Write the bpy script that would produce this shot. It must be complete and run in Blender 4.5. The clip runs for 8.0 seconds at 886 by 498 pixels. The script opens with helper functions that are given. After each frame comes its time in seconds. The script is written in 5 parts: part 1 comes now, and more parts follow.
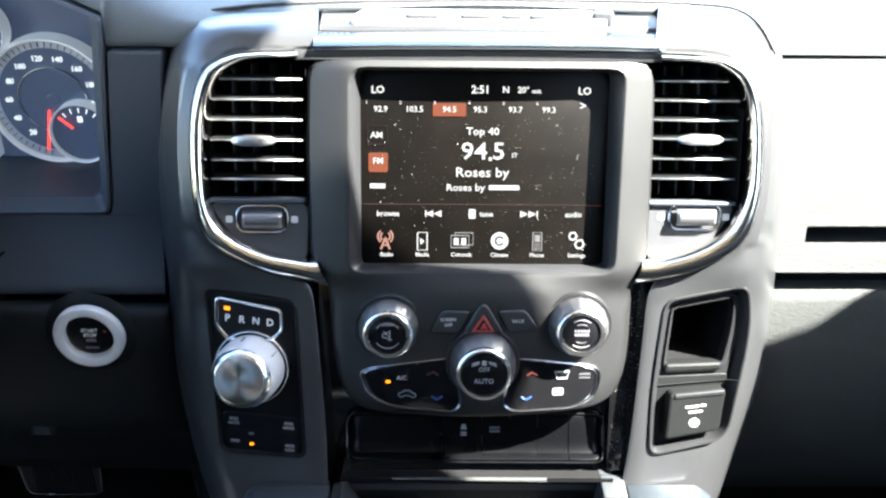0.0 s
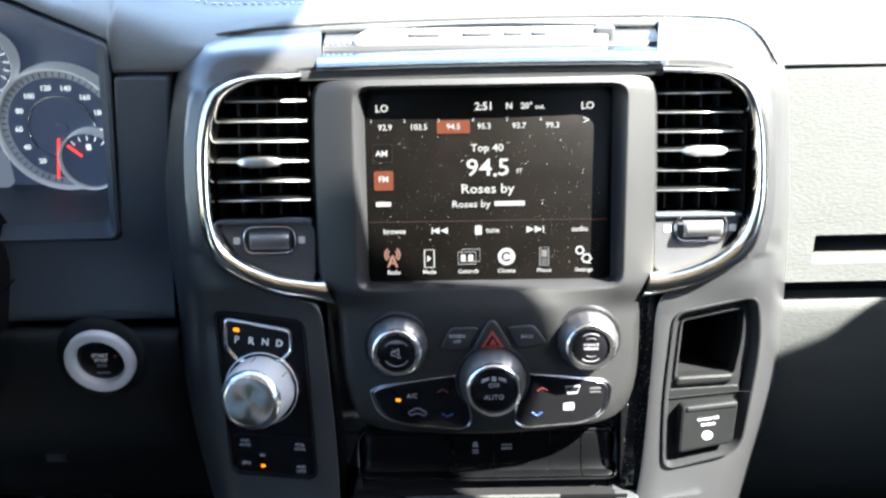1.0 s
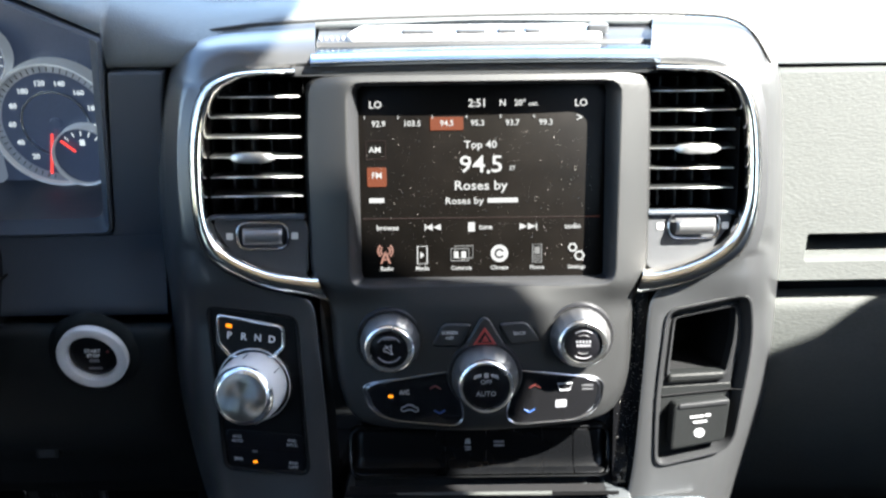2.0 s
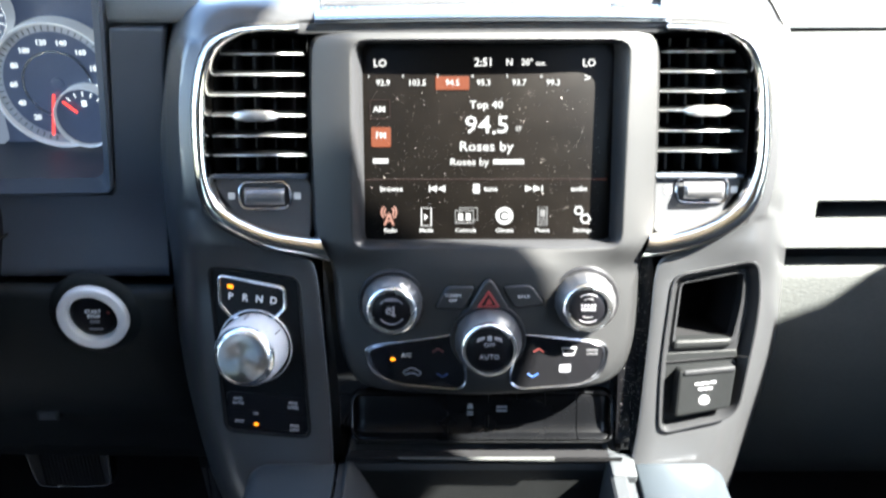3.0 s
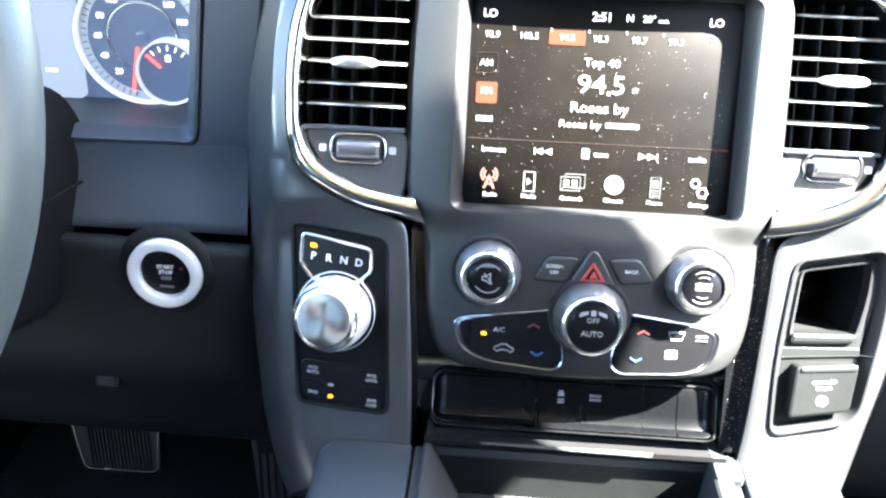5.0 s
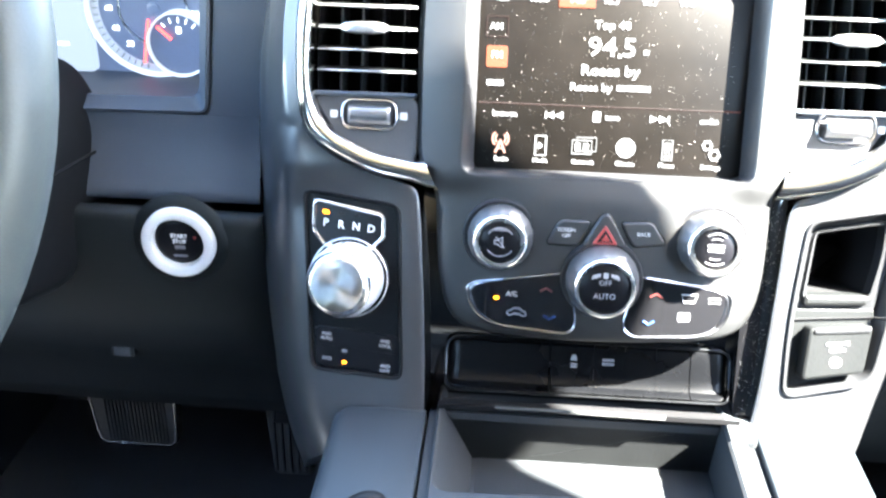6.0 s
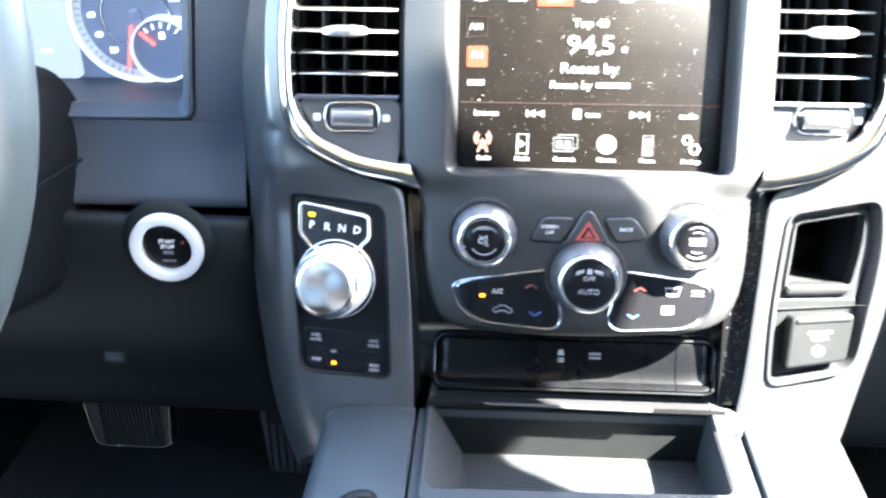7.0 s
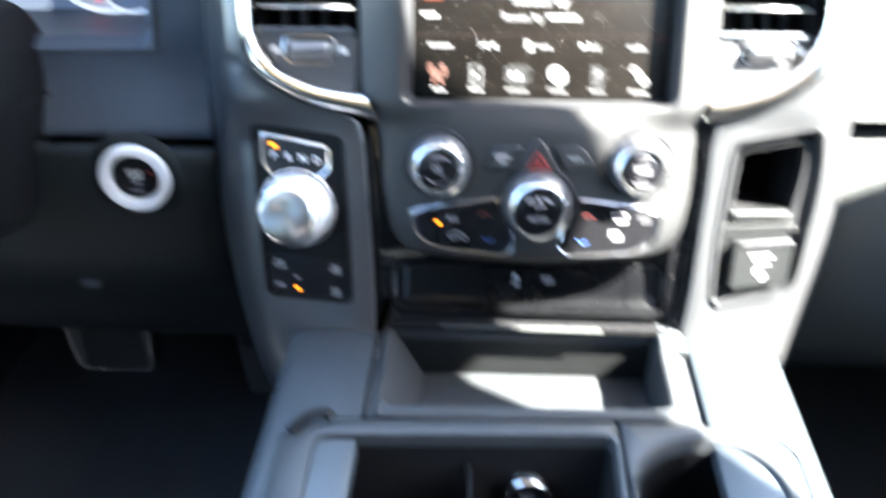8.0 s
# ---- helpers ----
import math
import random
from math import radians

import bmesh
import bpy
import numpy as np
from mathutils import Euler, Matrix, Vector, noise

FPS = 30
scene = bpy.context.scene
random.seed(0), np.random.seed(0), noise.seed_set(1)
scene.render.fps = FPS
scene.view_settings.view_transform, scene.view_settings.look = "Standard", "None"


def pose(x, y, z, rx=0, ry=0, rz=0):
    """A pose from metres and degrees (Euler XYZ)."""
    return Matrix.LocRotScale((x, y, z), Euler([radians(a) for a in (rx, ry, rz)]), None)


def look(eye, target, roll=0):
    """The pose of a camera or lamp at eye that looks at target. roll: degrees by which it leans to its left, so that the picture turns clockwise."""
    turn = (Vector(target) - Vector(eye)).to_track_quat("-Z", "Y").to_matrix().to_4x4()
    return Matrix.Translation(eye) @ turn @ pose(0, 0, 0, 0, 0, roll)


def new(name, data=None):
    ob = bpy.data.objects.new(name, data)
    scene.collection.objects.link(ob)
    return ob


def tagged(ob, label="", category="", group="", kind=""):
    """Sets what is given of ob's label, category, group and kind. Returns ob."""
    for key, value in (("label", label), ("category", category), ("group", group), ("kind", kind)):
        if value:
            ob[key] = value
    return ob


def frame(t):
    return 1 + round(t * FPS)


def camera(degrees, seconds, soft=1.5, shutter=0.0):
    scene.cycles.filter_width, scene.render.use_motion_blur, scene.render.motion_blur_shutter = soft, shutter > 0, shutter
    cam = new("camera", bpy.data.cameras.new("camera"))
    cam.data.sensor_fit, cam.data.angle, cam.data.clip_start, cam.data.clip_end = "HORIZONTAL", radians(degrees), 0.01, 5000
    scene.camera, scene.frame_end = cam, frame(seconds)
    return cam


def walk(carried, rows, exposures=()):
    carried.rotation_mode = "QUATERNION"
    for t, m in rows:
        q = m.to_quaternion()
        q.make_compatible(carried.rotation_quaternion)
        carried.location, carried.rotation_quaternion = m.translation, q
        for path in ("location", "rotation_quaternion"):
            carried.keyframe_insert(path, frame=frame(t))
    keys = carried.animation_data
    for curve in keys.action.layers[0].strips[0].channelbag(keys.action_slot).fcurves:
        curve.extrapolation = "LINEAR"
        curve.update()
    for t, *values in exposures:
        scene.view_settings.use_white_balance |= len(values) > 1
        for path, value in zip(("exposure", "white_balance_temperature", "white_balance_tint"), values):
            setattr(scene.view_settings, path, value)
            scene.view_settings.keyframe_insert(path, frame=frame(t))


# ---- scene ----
# The centre stack leans back: S is its frame (x right, y into the panel, z up along it),
# with its origin at the middle of the lower edge of the display.
S = pose(0, 0.75, 0.62, -18, 0, 0)
cam = camera(50.0, 8.0, soft=2.35, shutter=0.9)
PATH = [
    (0, (-0.036, 0.145, 0.965), (-0.015, 1.897, 0.0), 0.7),
    (0.5, (-0.035, 0.143, 0.963), (-0.028, 1.901, 0.009), 0.4),
    (1, (-0.032, 0.141, 0.96), (-0.037, 1.919, 0.042), -1.0),
    (1.5, (-0.032, 0.138, 0.959), (-0.016, 1.926, 0.063), -1.0),
    (1.7, (-0.031, 0.139, 0.96), (-0.02, 1.922, 0.054), -0.9),
    (2.8, (-0.029, 0.14, 0.943), (-0.036, 1.908, 0.009), -0.2),
    (3, (-0.029, 0.14, 0.94), (-0.037, 1.901, -0.009), -0.2),
    (3.5, (-0.03, 0.141, 0.931), (-0.042, 1.888, -0.043), -0.3),
    (4, (-0.035, 0.143, 0.917), (-0.036, 1.894, -0.049), 2.0),
    (4.2, (-0.034, 0.144, 0.904), (-0.1, 1.907, -0.038), 0.4),
    (4.4, (-0.051, 0.145, 0.88), (-0.062, 1.925, -0.032), 2.4),
    (4.467, (-0.054, 0.152, 0.876), (-0.007, 1.923, -0.057), 4.3),
    (4.5, (-0.055, 0.155, 0.875), (-0.018, 1.929, -0.047), 4.5),
    (4.533, (-0.055, 0.157, 0.878), (-0.031, 1.935, -0.037), 4.3),
    (4.6, (-0.054, 0.161, 0.884), (-0.1, 1.944, -0.02), 2.7),
    (4.8, (-0.066, 0.156, 0.87), (-0.181, 1.957, 0.006), 2.3),
    (5, (-0.069, 0.16, 0.87), (-0.164, 1.956, -0.005), 2.0),
    (5.2, (-0.069, 0.157, 0.862), (-0.198, 1.953, -0.007), 1.1),
    (6.3, (-0.068, 0.153, 0.859), (-0.184, 1.919, -0.073), 1.1),
    (6.5, (-0.068, 0.154, 0.86), (-0.188, 1.913, -0.084), 0.9),
    (7, (-0.062, 0.15, 0.867), (-0.168, 1.922, -0.055), -0.1),
    (7.5, (-0.042, 0.141, 0.879), (-0.108, 1.882, -0.103), 0.5),
    (7.7, (-0.034, 0.141, 0.882), (-0.137, 1.867, -0.122), 0.1),
    (7.9, (-0.03, 0.134, 0.88), (-0.146, 1.855, -0.132), -0.3),
    (7.967, (-0.034, 0.131, 0.881), (-0.139, 1.834, -0.163), -0.2),
    (8, (-0.035, 0.13, 0.881), (-0.123, 1.825, -0.177), -0.2),
]
EXPOSURES = [(0, 4.9), (0.5, 4.9), (1, 4.62), (1.5, 4.28), (3, 5.1), (3.5, 5.48), (4, 5.65), (4.5, 5.9), (5, 6.42), (6.5, 6.8), (7, 6.8), (7.5, 6.64), (8, 6.2)]
walk(cam, [(t, look(eye, target, roll)) for t, eye, target, roll in PATH], exposures=[(t, stops, 6300, 6) for t, stops in EXPOSURES])

# ---- world and sun ----
SUN = Vector((0.86, -0.28, 1.0)).normalized()
world = bpy.data.worlds.new("sky")
scene.world = world
world.use_nodes = True
wn = world.node_tree.nodes
sky = wn.new("ShaderNodeTexSky")
sky.sky_type, sky.sun_disc = "NISHITA", False
sky.sun_elevation, sky.sun_rotation = math.asin(SUN.z), math.atan2(SUN.x, SUN.y)
wn["Background"].inputs["Strength"].default_value = 0.066
world.node_tree.links.new(sky.outputs["Color"], wn["Background"].inputs["Color"])
sun = new("sun", bpy.data.lights.new("sun", "SUN"))
sun.data.energy, sun.data.angle, sun.data.color = 5.0, radians(0.6), (1.0, 0.94, 0.85)
sun.matrix_basis = look((3, -1, 4), Vector((3, -1, 4)) - SUN)


# added area lamp that stands in for sky light through the windscreen
def sky_fill_lamp(name, eye, target, width, height, power):
    lamp = new(name, bpy.data.lights.new(name, "AREA"))
    lamp.data.shape, lamp.data.size, lamp.data.size_y = "RECTANGLE", width, height
    lamp.data.energy, lamp.data.color = power, (0.58, 0.77, 1.0)
    lamp.matrix_basis = look(eye, target)


sky_fill_lamp("windscreen_light", (-0.10, 1.18, 1.26), (-0.1, 0.62, 0.50), 1.0, 0.35, 0.48)


# ---- materials ----
def surface(name, color, rough, metal=0.0, grain=400.0, bump=0.1, vary=0.12, coat=0.0, stretch=(1, 1, 1), spec=0.5):
    m = bpy.data.materials.new(name)
    m.use_nodes = True
    n, link = m.node_tree.nodes, m.node_tree.links.new
    b = n["Principled BSDF"]
    b.inputs["Metallic"].default_value = metal
    b.inputs["Coat Weight"].default_value = coat
    b.inputs["Coat Roughness"].default_value = 0.06
    b.inputs["Specular IOR Level"].default_value = spec
    co, mp = n.new("ShaderNodeTexCoord"), n.new("ShaderNodeMapping")
    mp.inputs["Scale"].default_value = stretch
    link(co.outputs["Object"], mp.inputs["Vector"])
    big, fine = n.new("ShaderNodeTexNoise"), n.new("ShaderNodeTexNoise")
    big.inputs["Scale"].default_value, big.inputs["Detail"].default_value = 22.0, 4.0
    fine.inputs["Scale"].default_value, fine.inputs["Detail"].default_value = grain, 3.0
    link(mp.outputs["Vector"], big.inputs["Vector"])
    link(mp.outputs["Vector"], fine.inputs["Vector"])
    add = n.new("ShaderNodeMath")
    add.operation = "ADD"
    link(big.outputs["Fac"], add.inputs[0])
    link(fine.outputs["Fac"], add.inputs[1])
    tone = n.new("ShaderNodeMapRange")
    tone.inputs["From Min"].default_value, tone.inputs["From Max"].default_value = 0.6, 1.4
    tone.inputs["To Min"].default_value, tone.inputs["To Max"].default_value = 1 - vary, 1 + vary
    link(add.outputs[0], tone.inputs["Value"])
    mul = n.new("ShaderNodeVectorMath")
    mul.operation = "SCALE"
    mul.inputs[0].default_value = color
    link(tone.outputs["Result"], mul.inputs["Scale"])
    link(mul.outputs["Vector"], b.inputs["Base Color"])
    ro = n.new("ShaderNodeMapRange")
    ro.inputs["To Min"].default_value, ro.inputs["To Max"].default_value = max(rough - 0.06, 0.02), rough + 0.06
    link(big.outputs["Fac"], ro.inputs["Value"])
    link(ro.outputs["Result"], b.inputs["Roughness"])
    if bump:
        bp = n.new("ShaderNodeBump")
        bp.inputs["Strength"].default_value, bp.inputs["Distance"].default_value = bump, 0.0006
        link(fine.outputs["Fac"], bp.inputs["Height"])
        link(bp.outputs["Normal"], b.inputs["Normal"])
    return m


def glow(name, color, strength):
    m = bpy.data.materials.new(name)
    m.use_nodes = True
    b = m.node_tree.nodes["Principled BSDF"]
    b.inputs["Base Color"].default_value = (0.003, 0.003, 0.003, 1)
    b.inputs["Emission Color"].default_value = (*color, 1)
    b.inputs["Emission Strength"].default_value = strength
    b.inputs["Roughness"].default_value = 0.5
    b.inputs["Specular IOR Level"].default_value = 0.1
    return m


def brushed(name, color):
    """Turned metal: fine circles with bright fans round the local y axis."""
    m = surface(name, color, 0.46, 1.0, 300, 0.0, 0.05)
    n, link = m.node_tree.nodes, m.node_tree.links.new
    b = n["Principled BSDF"]
    b.inputs["Anisotropic"].default_value = 0.9
    tangent = n.new("ShaderNodeTangent")
    tangent.direction_type, tangent.axis = "RADIAL", "Y"
    link(tangent.outputs["Tangent"], b.inputs["Tangent"])
    return m


DASH = surface("grained_dash_plastic", (0.05, 0.056, 0.06), 0.55, 0, 750, 0.35, 0.14)
PANEL = surface("smooth_dash_plastic", (0.031, 0.037, 0.047), 0.5, 0, 900, 0.2, 0.1, 0, (1, 1, 1), 0.35)
GLOVE = surface("grained_glove_box_plastic", (0.029, 0.0307, 0.03), 0.66, 0, 420, 0.6, 0.16, 0, (0.6, 1, 1.6), 0.12)
# darker than the plastic itself: the footwell's shade is put into this colour
KNEE = surface("grained_shaded_knee_plastic", (0.006, 0.0073, 0.0078), 0.55, 0, 700, 0.3, 0.14, 0, (1, 1, 1), 0.16)
DARK = surface("black_plastic", (0.0038, 0.004, 0.0045), 0.5, 0, 700, 0.2, 0.15, 0, (1, 1, 1), 0.1)
VOID = surface("matt_black_lining", (0.004, 0.004, 0.0045), 0.85, 0, 300, 0.1, 0.2, 0, (1, 1, 1), 0.1)
GLOSS = surface("gloss_black_trim", (0.0035, 0.0035, 0.004), 0.08, 0, 500, 0.0, 0.2, 0.6)
SATIN = surface("satin_dark_silver_paint", (0.038, 0.039, 0.0415), 0.36, 0.55, 1200, 0.0, 0.06, 0.8)
SATIN.node_tree.nodes["Principled BSDF"].inputs["Coat Roughness"].default_value = 0.3
WING = surface("satin_console_paint", (0.025, 0.0305, 0.036), 0.42, 0.4, 1200, 0.05, 0.06, 0, (1, 1, 1), 0.3)
BEZEL = surface("satin_black_faceplate", (0.0032, 0.0033, 0.0036), 0.53, 0, 1100, 0.08, 0.1, 0, (1, 1, 1), 0.45)
DISPLAYBEVEL = surface("dark_bevel_paint", (0.032, 0.0325, 0.035), 0.36, 0.6, 1200, 0.05, 0.06, 0, (1, 1, 1), 0.4)
BARCHROME = surface("smoked_chrome", (0.25, 0.285, 0.32), 0.2, 1.0, 200, 0.0, 0.05)
BEVEL = surface("silver_bevel_paint", (0.075, 0.076, 0.08), 0.34, 0.75, 1200, 0.05, 0.06)
DIMCHROME = surface("dark_chrome", (0.32, 0.32, 0.34), 0.2, 1.0, 300, 0.0, 0.05)
RIMCHROME = surface("satin_chrome", (0.62, 0.62, 0.62), 0.26, 1.0, 300, 0.0, 0.05)
TABSILVER = surface("satin_silver_paint", (0.42, 0.42, 0.42), 0.3, 0.85, 900, 0.05, 0.08)
WHEELGREY = surface("satin_wheel_paint", (0.13, 0.13, 0.134), 0.32, 0.7, 900, 0.05, 0.06)
COVER = surface("dark_vent_plastic", (0.03, 0.031, 0.034), 0.6, 0, 900, 0.2, 0.12, 0, (1, 1, 1), 0.25)
BADGE = surface("pale_badge_paint", (0.42, 0.42, 0.42), 0.4, 0.3, 1200, 0.05, 0.08)
POCKETGREY = surface("dark_grey_pocket_plastic", (0.0048, 0.0052, 0.0054), 0.45, 0, 800, 0.25, 0.15, 0, (1, 1, 1), 0.14)
FRAMEGREY = surface("grey_pocket_frame_paint", (0.013, 0.0134, 0.0145), 0.4, 0.3, 900, 0.1, 0.1, 0, (1, 1, 1), 0.25)
RINGCHROME = surface("worn_chrome", (0.8, 0.77, 0.72), 0.13, 1.0, 300, 0.0, 0.06)
PLATEBLACK = surface("satin_black_plate", (0.0018, 0.002, 0.0024), 0.42, 0, 900, 0.06, 0.1, 0, (1, 1, 1), 0.12)
GEARPRINT = surface("bright_white_print", (0.5, 0.5, 0.5), 0.6, 0, 500, 0.0, 0.05)
KNOBGREY = surface("satin_knob_metal", (0.25, 0.25, 0.26), 0.38, 1.0, 900, 0.05, 0.06)
EDGE = surface("satin_edge_metal", (0.024, 0.025, 0.027), 0.34, 1.0, 700, 0.0, 0.05)
KNOBBASE = surface("dark_knob_collar", (0.07, 0.07, 0.075), 0.3, 0.9, 900, 0.05, 0.08)
SILVER = surface("silver_knob_paint", (0.58, 0.58, 0.59), 0.36, 0.35, 900, 0.0, 0.05)
TURNED = brushed("turned_aluminium", (0.3, 0.29, 0.275))
FACE = surface("black_button_face", (0.003, 0.003, 0.0038), 0.3, 0, 600, 0.0, 0.15, 0, (1, 1, 1), 0.15)
GLASS = surface("black_display_glass", (0.0021, 0.0017, 0.0014), 0.4, 0, 60, 0.0, 0.35, 0, (1, 1, 1), 0.08)
BANKBLACK = surface("smooth_black_key_plastic", (0.0014, 0.0015, 0.0018), 0.28, 0, 900, 0.0, 0.1, 0, (1, 1, 1), 0.14)
SEAT = surface("black_seat_cloth", (0.012, 0.012, 0.013), 0.9, 0, 300, 0.4, 0.2)
CARPET = surface("black_carpet", (0.02, 0.02, 0.022), 0.95, 0, 900, 0.9, 0.3)
RUBBER = surface("black_rubber", (0.02, 0.02, 0.021), 0.6, 0, 600, 0.3, 0.2)
LINER = surface("grey_tray_liner", (0.015, 0.0168, 0.0188), 0.55, 0, 700, 0.25, 0.12, 0, (1, 1, 1), 0.3)
LEATHER = surface("wheel_leather", (0.027, 0.031, 0.03), 0.45, 0, 800, 0.15, 0.1, 0, (1, 1, 1), 0.28)
HEADLINER = surface("beige_headliner", (0.27, 0.235, 0.185), 0.9, 0, 500, 0.3, 0.1)
DIAL = surface("blue_black_dial", (0.032, 0.041, 0.062), 0.3, 0, 500, 0.0, 0.15)
DIAL.node_tree.nodes["Principled BSDF"].inputs["Emission Color"].default_value = (0.36, 0.5, 0.9, 1)
DIAL.node_tree.nodes["Principled BSDF"].inputs["Emission Strength"].default_value = 0.0033
# gauge rings: a faint glow stands in for the light that falls on them
SCALE = surface("pale_glowing_dial_ring", (0.6, 0.61, 0.63), 0.4, 0.3, 900, 0.1, 0.15)
SCALE.node_tree.nodes["Principled BSDF"].inputs["Emission Color"].default_value = (0.8, 0.9, 1.0, 1)
SCALE.node_tree.nodes["Principled BSDF"].inputs["Emission Strength"].default_value = 0.009
SCALEGREY = surface("grey_dial_scale", (0.3, 0.31, 0.33), 0.5, 0.0, 1500, 0.2, 0.35)
SCALEGREY.node_tree.nodes["Principled BSDF"].inputs["Emission Color"].default_value = (0.7, 0.82, 1.0, 1)
SCALEGREY.node_tree.nodes["Principled BSDF"].inputs["Emission Strength"].default_value = 0.0024
DARKPRINT = surface("dull_grey_print", (0.022, 0.022, 0.025), 0.6, 0, 500, 0.0, 0.05)
THREAD = surface("pale_thread", (0.5, 0.5, 0.48), 0.8, 0, 900, 0.2, 0.1)
PRINT = surface("white_print", (0.17, 0.17, 0.18), 0.6, 0, 500, 0.0, 0.05)
WHITEPRINT = surface("bright_white_print", (0.36, 0.36, 0.37), 0.6, 0, 500, 0.0, 0.05)
GREYPRINT = surface("grey_print", (0.09, 0.09, 0.1), 0.6, 0, 500, 0.0, 0.05)
REDPRINT = surface("red_print", (0.16, 0.014, 0.011), 0.5, 0, 500, 0.0, 0.05)
ARROWRED = surface("dark_red_print", (0.075, 0.011, 0.009), 0.5, 0, 500, 0.0, 0.05)
BLUEPRINT = surface("blue_print", (0.01, 0.034, 0.12), 0.5, 0, 500, 0.0, 0.05)
DUSTY = surface("dust", (0.32, 0.3, 0.28), 0.9, 0, 500, 0.0, 0.3)
CONCRETE = surface("pale_brown_gravel", (0.3, 0.27, 0.225), 0.9, 0, 60, 0.5, 0.3)
LIT = glow("display_white", (1.0, 0.97, 0.93), 0.05)
LITGREY = glow("display_grey", (1.0, 0.97, 0.93), 0.02)
LITORANGE = glow("display_orange", (0.7, 0.12, 0.01), 0.024)
LITLINE = glow("display_dull_red", (0.6, 0.16, 0.1), 0.004)
LITRED = glow("display_pale_red", (1.0, 0.5, 0.38), 0.03)
LAMP = glow("amber_indicator", (1.0, 0.27, 0.01), 0.1)
GAUGE = glow("gauge_white", (0.85, 0.93, 1.0), 0.05)
NEEDLE = glow("needle_red", (1.0, 0.06, 0.05), 0.09)


# ---- mesh helpers ----
def part(name, bm, material, parent, label="", smooth=35):
    me = bpy.data.meshes.new(name)
    bmesh.ops.recalc_face_normals(bm, faces=bm.faces[:])
    bm.to_mesh(me)
    bm.free()
    me.materials.append(material)
    if smooth:
        me.shade_smooth()
        me.set_sharp_from_angle(angle=radians(smooth))
        for p in me.polygons:
            if p.loop_total > 5:
                p.use_smooth = False
    ob = new(name, me)
    ob.parent = parent
    if label:
        ob["label"] = label
    return ob


def same(name, other, m, parent, label=""):
    """A further object on another one's mesh."""
    ob = new(name, other.data)
    ob.parent = parent
    ob.matrix_basis = m
    if label:
        ob["label"] = label
    return ob


def thing(name, label, category, m=None, group="", kind=""):
    ob = new(name)
    ob.empty_display_size = 0.02
    ob.matrix_basis = m or Matrix()
    return tagged(ob, label, category, group, kind)


def loft(loops, closed=True, cap0=False, cap1=False, bm=None):
    """Skin a row of loops that have equally many points."""
    bm = bm or bmesh.new()
    rows = [[bm.verts.new(p) for p in loop] for loop in loops]
    for a, b in zip(rows, rows[1:]):
        n = len(a)
        for i in range(n if closed else n - 1):
            j = (i + 1) % n
            bm.faces.new((a[i], a[j], b[j], b[i]))
    if cap0:
        bm.faces.new(rows[0])
    if cap1:
        bm.faces.new(rows[-1])
    return bm


def corner(pts, r, n=5):
    """Round the corners of a closed outline by r (one for all, or one each)."""
    out = []
    for i, p in enumerate(pts):
        p = Vector(p)
        a, b = Vector(pts[i - 1]) - p, Vector(pts[(i + 1) % len(pts)]) - p
        ri = r[i] if isinstance(r, (list, tuple)) else r
        ra, rb = min(ri, a.length * 0.49), min(ri, b.length * 0.49)
        s, e = p + a.normalized() * ra, p + b.normalized() * rb
        for k in range(n + 1):
            t = k / n
            out.append(tuple((1 - t) ** 2 * s + 2 * t * (1 - t) * p + t * t * e))
    return out


def mm(*pts):
    return [(x / 1000, z / 1000) for x, z in pts]


def inset(poly, d):
    """Move a closed outline inwards by d."""
    area = sum(poly[i - 1][0] * p[1] - p[0] * poly[i - 1][1] for i, p in enumerate(poly))
    sign = 1 if area > 0 else -1
    out = []
    for i, p in enumerate(poly):
        t = (Vector(poly[(i + 1) % len(poly)]) - Vector(poly[i - 1])).normalized()
        out.append((p[0] - t.y * d * sign, p[1] + t.x * d * sign))
    return out


def at(poly, y):
    return [(x, y, z) for x, z in poly]


def plate(poly, front, back, r=0.001, bm=None):
    """A slab with a rounded front edge; its outline lies across, its front is at y = front."""
    r2 = r * 0.7
    return loft([at(poly, back), at(poly, front + r), at(inset(poly, r - r2), front + r - r2), at(inset(poly, r), front)], True, True, True, bm)


def box(x0, x1, y0, y1, z0, z1, r=0.002, bm=None):
    return plate(corner([(x0, z0), (x1, z0), (x1, z1), (x0, z1)], r, 3), y0, y1, r, bm)


def lathe(profile, n=48, cx=0.0, cz=0.0, cap=True, bm=None):
    """Turn (radius, distance towards the viewer) round the y axis."""
    loops = [[(cx + r * math.cos(2 * math.pi * k / n), -d, cz + r * math.sin(2 * math.pi * k / n)) for k in range(n)] for r, d in profile]
    return loft(loops, True, False, cap, bm)


def tube(path, r, n=8, closed=False, side=(0, 1, 0), flat=1.0, bm=None):
    """A rod along a path; flat: its height across the side direction."""
    path = [Vector(p) for p in path]
    loops, up = [], Vector(side)
    for i, p in enumerate(path):
        a = path[i - 1] if i or closed else path[0]
        b = path[(i + 1) % len(path)] if i + 1 < len(path) or closed else path[-1]
        t = (b - a).normalized()
        u = t.cross(up).normalized()
        v = u.cross(t).normalized()
        loops.append([p + r * (math.cos(2 * math.pi * k / n) * u + flat * math.sin(2 * math.pi * k / n) * v) for k in range(n)])
    if closed:
        loops.append(loops[0])
    return loft(loops, True, not closed, not closed, bm)


